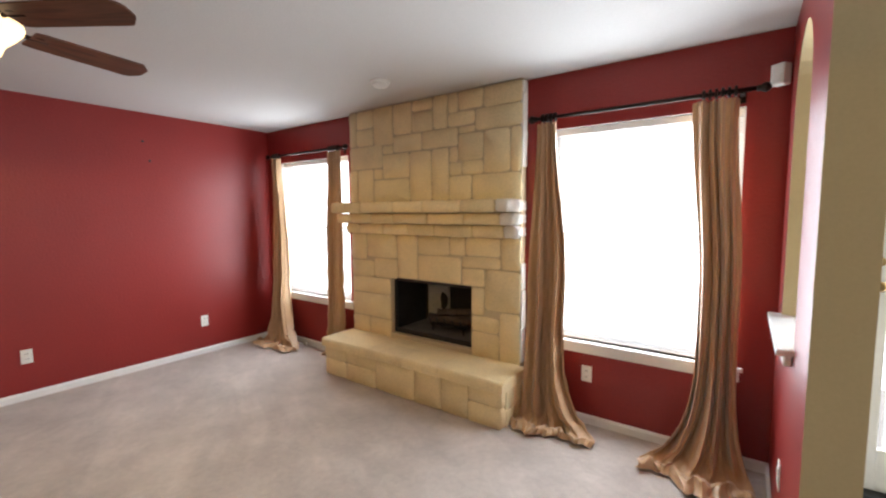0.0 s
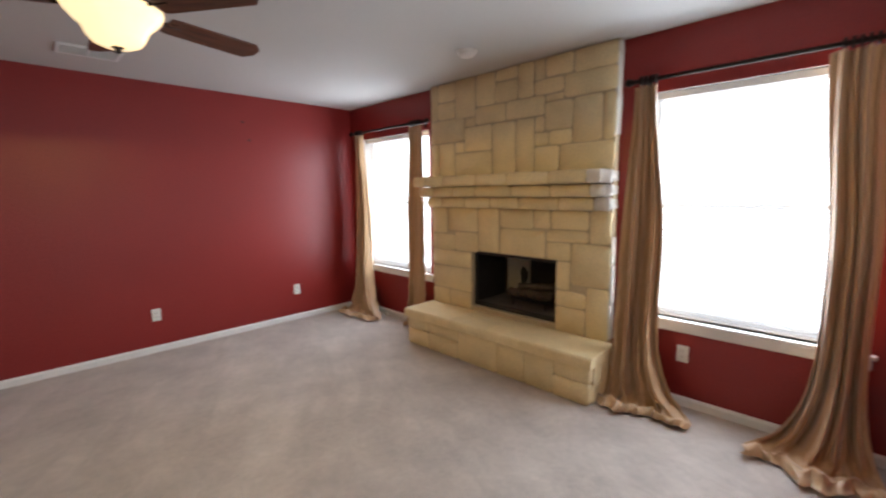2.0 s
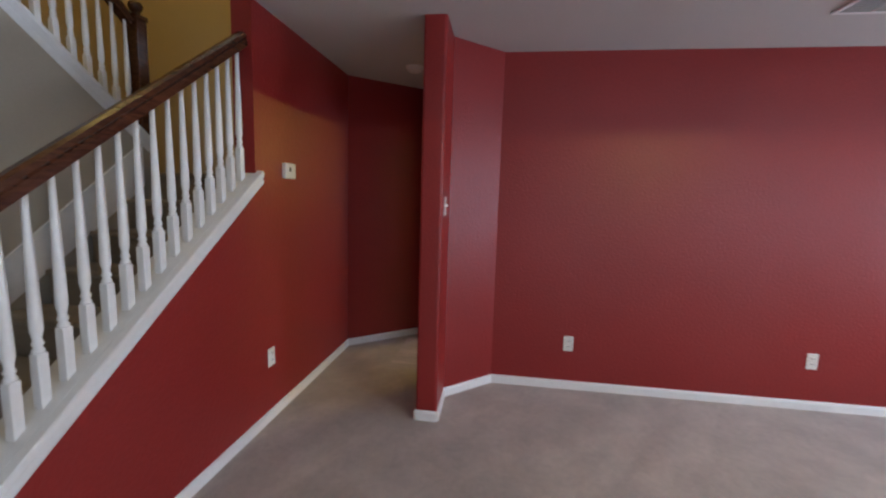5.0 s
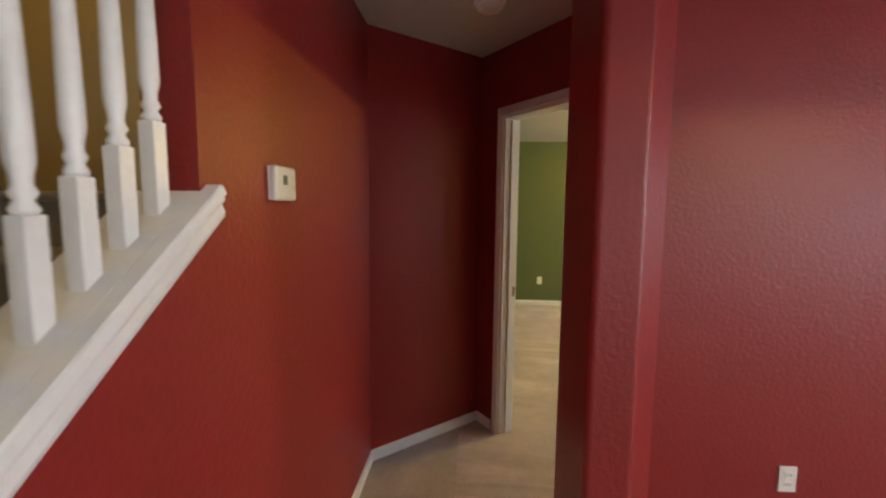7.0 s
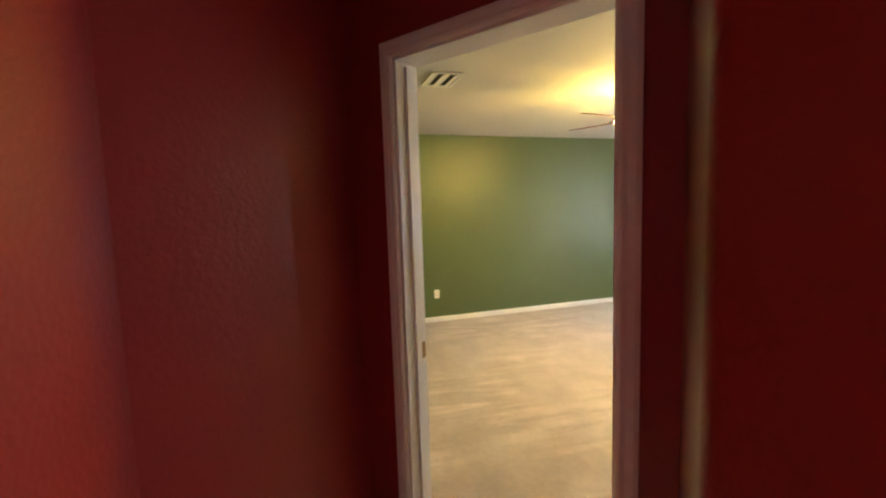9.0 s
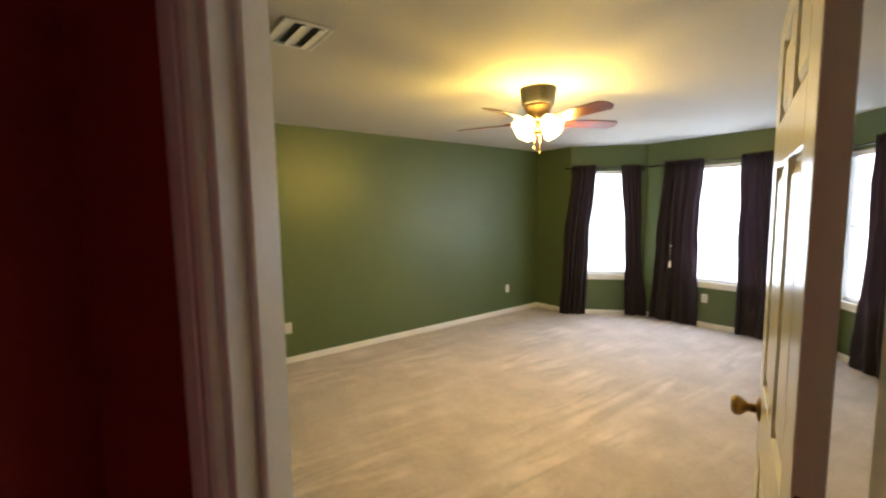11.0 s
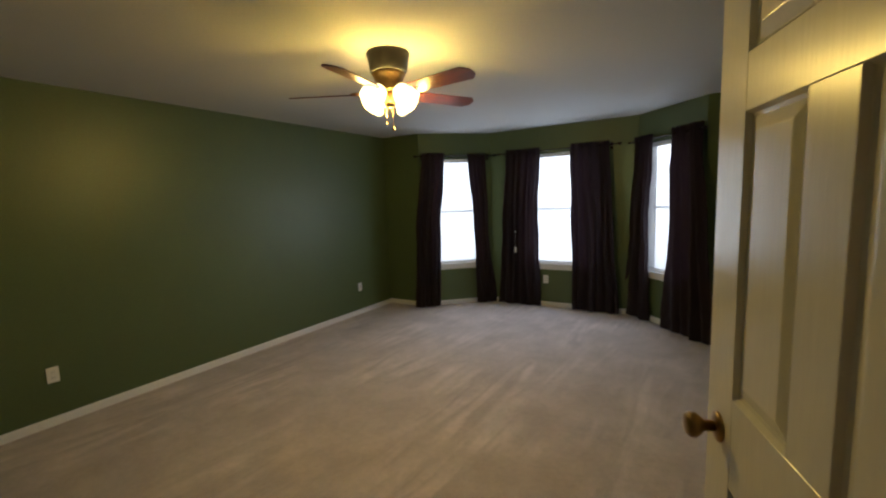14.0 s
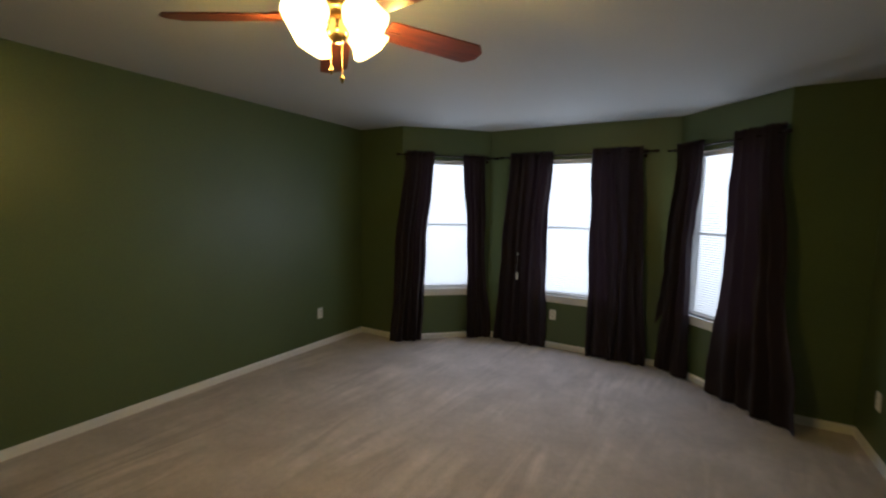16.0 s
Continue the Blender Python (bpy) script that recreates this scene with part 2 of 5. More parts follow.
def tube(bm, points, radius, seg=8):
    pts = [Vector(p) for p in points]
    rings = []
    for i, p in enumerate(pts):
        d = (pts[min(i + 1, len(pts) - 1)] - pts[max(i - 1, 0)]).normalized()
        u = d.orthogonal().normalized() if abs(d.z) > 0.99 else d.cross(Vector((0, 0, 1))).normalized()
        w = d.cross(u)
        rings.append([bm.verts.new(p + radius * (math.cos(a) * u + math.sin(a) * w)) for a in (2 * math.pi * k / seg for k in range(seg))])
    for a, b in zip(rings, rings[1:]):
        for k in range(seg):
            bm.faces.new((a[k], a[(k + 1) % seg], b[(k + 1) % seg], b[k]))
    bm.faces.new(rings[0][::-1])
    bm.faces.new(rings[-1])
    return bm


def prism(bm, outline, z0, z1, pick=None):
    """An upright block over a plan outline (counter-clockwise); pick(i) gives the material of side i."""
    lo = [bm.verts.new((x, y, z0)) for x, y in outline]
    hi = [bm.verts.new((x, y, z1)) for x, y in outline]
    n = len(outline)
    for i in range(n):
        f = bm.faces.new((lo[i], lo[(i + 1) % n], hi[(i + 1) % n], hi[i]))
        f.material_index = pick(i) if pick else 0
    bm.faces.new(lo[::-1])
    bm.faces.new(hi)
    return bm


def extrude_path(bm, profile, a, b):
    """Sweeps a profile of (out, up) from a to b; out is to the right of the way."""
    a, b = Vector(a), Vector(b)
    d = (b - a).normalized()
    right = d.cross(Vector((0, 0, 1))).normalized()
    up = right.cross(d)
    r0 = [bm.verts.new(a + right * o + up * u) for o, u in profile]
    r1 = [bm.verts.new(b + right * o + up * u) for o, u in profile]
    n = len(profile)
    for i in range(n):
        bm.faces.new((r0[i], r0[(i + 1) % n], r1[(i + 1) % n], r1[i]))
    bm.faces.new(r0[::-1])
    bm.faces.new(r1)
    return bm


def wall(name, p0, p1, thick, openings, front, back, label, z0=FL, z1=H, reveal=None):
    """A wall whose front face runs from p0 to p1; thick goes to the left of that way. Openings: (s0, s1, z0, z1)."""
    a, b = Vector((*p0, 0)), Vector((*p1, 0))
    d = (b - a).normalized()
    left = Vector((-d.y, d.x, 0))
    length = (b - a).length
    ss = sorted({0.0, length, *(v for o in openings for v in o[:2])})
    zs = sorted({z0, z1, *(v for o in openings for v in o[2:4])})
    ss, zs = [s for s in ss if -1e-6 <= s <= length + 1e-6], [z for z in zs if z0 - 1e-6 <= z <= z1 + 1e-6]
    solid = lambda i, j: 0 <= i < len(ss) - 1 and 0 <= j < len(zs) - 1 and not any(
        o[0] - 1e-6 <= ss[i] and ss[i + 1] <= o[1] + 1e-6 and o[2] - 1e-6 <= zs[j] and zs[j + 1] <= o[3] + 1e-6 for o in openings)
    bm = bmesh.new()
    pt = lambda s, z, k: a + d * s + left * (thick * k) + Vector((0, 0, z))
    grid = {(i, j, k): bm.verts.new(pt(ss[i], zs[j], k)) for i in range(len(ss)) for j in range(len(zs)) for k in (0, 1)}
    face = lambda q, m: setattr(bm.faces.new([grid[v] for v in q]), "material_index", m)
    for i in range(len(ss) - 1):
        for j in range(len(zs) - 1):
            if not solid(i, j):
                continue
            face(((i, j, 0), (i + 1, j, 0), (i + 1, j + 1, 0), (i, j + 1, 0)), 0)
            face(((i, j, 1), (i, j + 1, 1), (i + 1, j + 1, 1), (i + 1, j, 1)), 1)
            for di, dj, q in ((-1, 0, ((i, j), (i, j + 1))), (1, 0, ((i + 1, j), (i + 1, j + 1))), (0, -1, ((i, j), (i + 1, j))), (0, 1, ((i, j + 1), (i + 1, j + 1)))):
                if not solid(i + di, j + dj):
                    face((q[0] + (0,), q[1] + (0,), q[1] + (1,), q[0] + (1,)), 2)
    loose = [v for v in bm.verts if not v.link_faces]
    bmesh.ops.delete(bm, geom=loose, context="VERTS")
    ob = new(name, mesh_from(bm, name, [front, back, reveal or front]))
    return tagged(ob, label, "wall", kind="structure")


def structure(name, bm, materials, label, category, smooth=False):
    return tagged(part(name, bm, materials, smooth=smooth), label, category, kind="structure")


# ---- the large structure ----
XE, XB, XW = 4.853, -0.11, -4.67           # living east wall, bedroom east and west walls
YN, YH, YS = 0.14, -5.805, -5.20          # bedroom north wall, stair wall, bedroom south wall
SILL, HEAD = 0.57, 2.06
WL0, WL1, WR0, WR1 = 0.26, 1.40, 3.53, 4.66
PD0, PD1 = 5.16, 6.06                     # patio door in the breakfast corner
HALL = Vector((-1.068, -5.180))           # hall corner beside the bedroom door
DD = Vector((math.cos(radians(36)), math.sin(radians(36))))             # way along the bedroom door's wall
D0, D1, DH = 0.223, 1.005, 2.035          # the bedroom door's opening along it

floor_bm = box(bmesh.new(), XB, 9.5, -9.5, 2.0, -0.14, FL)
box(floor_bm, -6, XB, -9.5, YS - 0.1, -0.14, FL)
structure("floor_bedroom", box(bmesh.new(), -6, XB, YS - 0.1, 2.0, -0.14, FL), BEDCARPET, "beige cut-pile carpet with long vacuum streaks", "carpet")
structure("floor", floor_bm, CARPET, "beige cut-pile carpet with vacuum marks and faint soiling", "carpet")

# ceilings leave the stairwell open
bm = bmesh.new()
box(bm, XB - 0.0, 9.5, YH - 0.02, 0.0, H, H + 0.25)
box(bm, -1.6, XB, YH - 0.02, YS - 0.1, H, H + 0.25)
box(bm, 3.6, 9.5, -9.5, YH - 0.02, H, H + 0.25)
structure("ceiling_living", bm, CEIL, "off-white textured living room ceiling", "ceiling")
bm = bmesh.new()
box(bm, XW - 0.12, XB, YS - 0.1, 1.1, H, H + 0.2)
structure("ceiling_bedroom", bm, CEIL, "off-white textured bedroom ceiling", "ceiling")

wall("wall_north", (0, 0), (XE, 0), 0.16, [(WL0, WL1, SILL, HEAD), (WR0, WR1, SILL, HEAD), (2.0, 2.95, 0.33, 0.92)], RED, ROOF,
     "dark red painted wall with two windows either side of a fireplace", reveal=WHITE)
wall("wall_nook", (XE, 0), (9.0, 0), 0.16, [(PD0 - XE, PD1 - XE, FL, 2.05)], BEIGE, ROOF, "beige painted wall with a glazed patio door", reveal=WHITE)
# the east opening is added out of view to hold a fill lamp
wall("wall_closing_east", (9.0, 0.16), (9.0, -9.2), 0.12, [(1.6, 3.8, 0.6, 2.1)], BEIGE, ROOF, "plain beige wall")
wall("wall_closing_south", (9.0, -9.2), (-0.5, -9.2), 0.12, [], BEIGE, ROOF, "plain beige wall")

# living room west wall with its angled end
outline = [(0, 0.0), (0, 0.29), (XB, 0.29), (XB, 0.0), (XB, -4.336), (-0.2076, -4.407), (-0.137, -4.504), (0.27, -4.911), (0.654, -4.911), (0.654, -4.774), (0.31, -4.774), (0, -4.445)]
bm = prism(bmesh.new(), outline, FL, H, lambda i: 1 if i in (2, 3, 4) else 0)
rounded = [e for e in bm.edges if abs(e.verts[0].co.z - e.verts[1].co.z) > 1 and any((e.verts[0].co.xy - Vector(p)).length < 1e-4 for p in outline[7:10])]
bmesh.ops.bevel(bm, geom=rounded, offset=0.018, segments=4, affect="EDGES", profile=0.5)
structure("wall_west", bm, [RED, GREEN], "dark red painted wall with a rounded angled end", "wall")

# bedroom door wall and hall walls
end = Vector((-0.137, -4.504))
wall("wall_door", HALL, end, 0.12, [(D0, D1, FL, DH)], RED, GREEN, "dark red angled hall wall with a doorway", reveal=WHITE)
wall("wall_hall", (-0.528, YH), HALL, 0.12, [], RED, GREEN, "dark red angled hall wall")
wall("wall_stair_full", (0.93, YH), (-0.528, YH), 0.12, [], RED, BEIGE, "dark red wall beside the stairs", reveal=RED)

# bedroom shell
wall("wall_bedroom_west", (XW, YS), (XW, YN), 0.12, [], GREEN, ROOF, "olive green painted bedroom wall")
wall("wall_bedroom_south", (-1.10, YS), (XW, YS), 0.12, [], GREEN, ROOF, "olive green painted bedroom wall")
BAY = [Vector(p) for p in ((XW, YN), (-4.06, YN), (-3.29, 0.855), (-1.325, 0.855), (-0.63, YN), (XB, YN))]
BED_SILL, BED_HEAD = 0.585, 2.08
BWIN = {1: (0.18, 0.88), 2: (0.49, 1.44), 3: (0.14, 0.84)}
for i, (a, b) in enumerate(zip(BAY, BAY[1:])):
    hole = [(*BWIN[i], BED_SILL, BED_HEAD)] if i in BWIN else []
    wall("wall_bay_%d" % (i + 1), a, b, 0.15, hole, GREEN, ROOF, "olive green painted bay wall" + (" with a window" if hole else ""), reveal=WHITE if hole else None)

# east wall with the arched pass-through
OY0, OY1, OZ0, OZS, OZA = -0.27, -0.92, 0.935, 1.93, 2.25
bm = bmesh.new()
ring = [(OY0, OZ0), (OY1, OZ0)] + [((OY0 + OY1) / 2 + (OY1 - OY0) / 2 * math.cos(math.pi * k / 16), OZS + (OZA - OZS) * math.sin(math.pi * k / 16)) for k in range(17)]
YE = -1.34
for x, mi, flip in ((XE, 0, False), (XE + 0.135, 1, True)):
    vs = {}
    v = lambda y, z: vs.setdefault((round(y, 5), round(z, 5)), bm.verts.new((x, y, z))) if (round(y, 5), round(z, 5)) not in vs else vs[(round(y, 5), round(z, 5))]
    polys = [[(0, FL), (OY0, FL), (OY0, OZ0), (OY0, OZS), (OY0, H), (0, H)], [(OY1, FL), (YE, FL), (YE, H), (OY1, H), (OY1, OZS), (OY1, OZ0)], [(OY0, FL), (OY1, FL), (OY1, OZ0), (OY0, OZ0)]]
    arch = ring[2:]
    half = len(arch) // 2
    polys.append([(OY1, H)] + arch[:half + 1] + [((OY0 + OY1) / 2, H)])
    polys.append([((OY0 + OY1) / 2, H)] + arch[half:] + [(OY0, H)])
    for p in polys:
        f = bm.faces.new([v(*q) for q in p])
        f.material_index = mi
for loop, mi in ((ring, 1), ([(0, FL), (YE, FL), (YE, H), (0, H)], 1)):
    n = len(loop)
    for i in range(n):
        (y0, z0), (y1, z1) = loop[i], loop[(i + 1) % n]
        if abs(y0 - y1) + abs(z0 - z1) < 1e-6:
            continue
        f = bm.faces.new([bm.verts.new(c) for c in ((XE, y0, z0), (XE, y1, z1), (XE + 0.135, y1, z1), (XE + 0.135, y0, z0))])
        f.material_index = mi
bmesh.ops.remove_doubles(bm, verts=bm.verts, dist=1e-4)
structure("wall_east", bm, [RED, BEIGE], "red wall with an arched pass-through, beige on its other side", "wall")

# stairwell shell
wall("wall_stairwell_west", (-0.55, YH - 0.12), (-0.55, -8.0), -0.12, [], BEIGE, ROOF, "warm beige stairwell wall", z1=5.0)
wall("wall_stairwell_south", (-0.55, -8.0), (4.2, -8.0), -0.12, [], BEIGE, ROOF, "warm beige stairwell wall", z1=5.0)
wall("wall_stairwell_upper", (3.6, YH - 0.14), (-0.55, YH - 0.14), 0.10, [], BEIGE, ROOF, "upper stairwell wall above the ceiling", z0=H + 0.25, z1=5.0)
wall("wall_stairwell_east", (4.2, -8.0), (4.2, YH - 0.14), -0.12, [], BEIGE, ROOF, "upper stairwell wall", z0=H + 0.25, z1=5.0)
structure("ceiling_stairwell", box(bmesh.new(), -0.7, 4.3, -8.2, YH, 5.0, 5.2), CEIL, "stairwell ceiling", "ceiling")


def baseboard(name, pts, mtl=WHITE, h=0.064):
    """Skirting along a polyline; the room is to the right of the way."""
    bm = bmesh.new()
    prof = [(0, 0), (0.013, 0), (0.013, h - 0.018), (0.007, h - 0.004), (0, h)]
    for a, b in zip(pts, pts[1:]):
        extrude_path(bm, prof, (*a, FL), (*b, FL))
    return structure(name, bm, mtl, "white painted baseboard", "baseboard")


baseboard("baseboard_west", [(0.654, -4.911), (0.654, -4.774), (0.31, -4.774), (0, -4.445), (0, 0)])
baseboard("baseboard_north", [(0, 0), (1.50, 0)])
baseboard("baseboard_north_right", [(3.36, 0), (XE, 0)])
baseboard("baseboard_east", [(XE, 0), (XE, YE)])
u = HALL + DD * (D0 - 0.066)
baseboard("baseboard_hall", [(2.48, YH), (-0.528, YH), tuple(HALL), tuple(u)])
baseboard("baseboard_hall_north", [tuple(end), (0.27, -4.911), (0.654, -4.911)])
baseboard("baseboard_bedroom", [(XW, YS), *[tuple(p) for p in BAY], (XB, -4.336)])

# ---- lamps that the place has, and one added fill lamp at the end ----
window_or_fill_lamp((WL0 + WL1) / 2, 0.012, (SILL + HEAD) / 2, 0, WL1 - WL0 - 0.04, HEAD - SILL - 0.04, WIN_L)
window_or_fill_lamp((WR0 + WR1) / 2, 0.012, (SILL + HEAD) / 2, 0, WR1 - WR0 - 0.04, HEAD - SILL - 0.04, WIN_R)
window_or_fill_lamp((PD0 + PD1) / 2, 0.012, 1.1, 0, 0.62, 1.6, DOOR_W)
for i, (s0, s1) in BWIN.items():
    a, b = BAY[i], BAY[i + 1]
    d = (b - a).normalized()
    c = a + d * (s0 + s1) / 2 + Vector((-d.y, d.x)) * 0.012
    window_or_fill_lamp(c.x, c.y, (BED_SILL + BED_HEAD) / 2, math.degrees(math.atan2(d.y, d.x)), s1 - s0 - 0.04, BED_HEAD - BED_SILL - 0.04, WIN_BED * (s1 - s0))
FAN1, FAN2 = (2.447, -2.681), (-2.36, -2.635)
for k in range(4):
    a = radians(128 + 90 * k)
    bulb(FAN2[0] + 0.19 * math.cos(a), FAN2[1] + 0.19 * math.sin(a), 2.11, BED_BULB, (1.0, 0.63, 0.12), 0.03)
bulb(1.3, -6.7, 4.5, STAIR_BULB, (1.0, 0.66, 0.17), 0.06)
lamp = bpy.data.lights.new("bowl_light", "SPOT")
lamp.energy, lamp.color, lamp.shadow_soft_size, lamp.spot_size, lamp.spot_blend = BOWL_BULB, WARM, 0.05, radians(178), 0.04
new("bowl_light", lamp).location = (*FAN1, 1.985)
# unseen fill lamp, added to brighten the beige faces and living room from the east
window_or_fill_lamp(9.05, -2.54, 1.35, -90, 2.1, 1.4, 40)


# ---- windows, blinds, curtains ----
def place(a, b, s, z=0.0, off=0.0):
    """The pose on the wall from a to b, s along it: x along, y outwards, z up."""
    a, b = Vector(a), Vector(b)
    d = (b - a).normalized()
    p = a + d * s + Vector((-d.y, d.x)) * off
    return pose(p.x, p.y, z, 0, 0, math.degrees(math.atan2(d.y, d.x)))


BACK = glow("bright_overcast_sky", (0.96, 0.98, 1.0), 6.0)


def window(number, m, w, h, deep=0.15):
    ob = new("window_%d" % number)
    ob.matrix_basis = m
    tagged(ob, "white vinyl sash window, daylight behind it", "window", kind="structure")
    bm = bmesh.new()
    f, r = (0.04, 0.013) if deep > 0.145 else (0.022, 0.011)
    for x0, x1, z0, z1 in ((0, f, 0, h), (w - f, w, 0, h), (f, w - f, 0, f), (f, w - f, h - f, h), (f, w - f, h * 0.5 - r, h * 0.5 + r)):
        box(bm, x0, x1, deep - 0.045, deep - 0.004, z0, z1, 0.004)
    part("window_frame", bm, WHITE, ob)
    for z0, z1 in ((f, h * 0.5 - r), (h * 0.5 + r, h - f)):
        p = part("pane", box(bmesh.new(), f, w - f, deep - 0.026, deep - 0.022, z0, z1), GLASS, ob)
        p.visible_shadow = False
    over = 0.035 if deep > 0.145 else 0.018
    bm = box(bmesh.new(), -0.05, w + 0.05, -over, deep - 0.05, -0.022, 0.0, 0.005, seg=2)
    box(bm, -0.035, w + 0.035, -0.014, -0.002, -0.085, -0.022, 0.004)
    part("window_sill", bm, WHITE, ob)
    return ob


def blind(m, w, h, tilt=22):
    ob = thing("window_blind", m, "white horizontal mini blind, slats open, inside a window", "blind", "window blinds")
    part("headrail", box(bmesh.new(), 0.008, w - 0.008, 0.025, 0.06, h - 0.045, h - 0.004, 0.004), WHITE, ob)
    bm = bmesh.new()
    t = radians(tilt)
    z = h - 0.06
    while z > 0.024:
        q = [(-0.0125, 0), (0, 0.0022), (0.0125, 0)]
        low = [(0.042 + a * math.cos(t), z + b + a * math.sin(t)) for a, b in q]
        r0 = [bm.verts.new((0.012, y, zz)) for y, zz in low]
        r1 = [bm.verts.new((w - 0.012, y, zz)) for y, zz in low]
        for k in range(2):
            bm.faces.new((r0[k], r0[k + 1], r1[k + 1], r1[k]))
        z -= 0.0215
    s = part("slats", bm, SLATWHITE, ob, smooth=False)
    tagged(s, kind="stuff")
    part("bottom_rail", box(bmesh.new(), 0.01, w - 0.01, 0.03, 0.054, 0.003, 0.016, 0.003), WHITE, ob)
    for x in (0.14, w - 0.14):
        part("ladder_cord", tube(bmesh.new(), [(x, 0.029, 0.02), (x, 0.029, h - 0.05)], 0.0012, 5), WHITE, ob)
    return ob


def ease(t):
    return t * t * (3 - 2 * t)


def hung_cloth(m, rows, material, label, group, thickness):
    bm = bmesh.new()
    grid = [[bm.verts.new(c) for c in row] for row in rows]
    for a, b in zip(grid, grid[1:]):
        for i in range(len(a) - 1):
            bm.faces.new((a[i], a[i + 1], b[i + 1], b[i]))
    ob = new("curtain", mesh_from(bm, "curtain", material, True))
    ob.matrix_basis = m
    s = ob.modifiers.new("thickness", "SOLIDIFY")
    s.thickness = thickness
    return tagged(ob, label, "curtain", group)


def edges_at(v, top, mid, bot, power=1.0):
    """The cloth's two edges at a share v of its drop."""
    if v < 0.5:
        e = ease(v * 2)
        return [top[k] + (mid[k] - top[k]) * e for k in (0, 1)]
    e = ease((v - 0.5) * 2) if power == 1 else ((v - 0.5) * 2) ** power
    return [mid[k] + (bot[k] - mid[k]) * e for k in (0, 1)]


def curtain(m, top, mid, bot, ztop, folds, amp, label, group, seed=1, nu=120, nv=90):
    """A gathered thin cloth: (x0, x1) at the rod, at half height and at the hem; the room lies towards -y."""
    rnd = random.Random(seed)
    ph = [rnd.uniform(0, 6.28) for _ in range(8)]
    rows = []
    for j in range(nv + 1):
        v = j / nv
        x0, x1 = edges_at(v, top, mid, bot)
        row = []
        for i in range(nu + 1):
            u = i / nu
            drift = 0.035 * noise.noise(Vector((u * 3, v * 2.2, seed))) + 0.014 * math.sin(ph[0] + 5 * v + 7 * u)
            uu = u + drift
            w1 = math.sin(2 * math.pi * folds * uu + ph[2] + 0.6 * math.sin(2 * math.pi * folds * 0.5 * uu + ph[1]))
            w2 = math.sin(2 * math.pi * folds * 0.43 * uu + ph[3] + 2.2 * v)
            # tight gathers at the rod open out into soft folds
            gather = math.sin(2 * math.pi * folds * 4.3 * uu + ph[4]) * max(0.0, 1 - v * 7)
            y = -0.5 * amp * (0.5 + 0.6 * v) * (w1 * (0.75 + 0.45 * noise.noise(Vector((u * 4, v * 3, seed + 3)))) + 0.5 * w2) - 0.008 * gather
            y -= 0.018 * (noise.noise(Vector((u * 6, v * 8, seed))) + 0.5 * noise.noise(Vector((u * 15, v * 19, seed + 5)))) * (0.3 + v)
            ruffle = 0.012 * math.sin(2 * math.pi * folds * 4.3 * uu + ph[5]) * max(0.0, 1 - v * 20)
            edge = 0.02 * noise.noise(Vector((v * 5, seed, 0.5 if u < 0.5 else 7.5))) * abs(2 * u - 1)
            x = x0 + (x1 - x0) * u + 0.012 * w2 * v + edge
            hem = 0.018 * max(0.0, v - 0.93) / 0.07 * (0.5 + 0.5 * w1)
            row.append((x, min(y, 0.055), max(0.006, ztop * (1 - v) + ruffle + hem)))
        rows.append(row)
    return hung_cloth(m, rows, BROWN, label, group, 0.002)


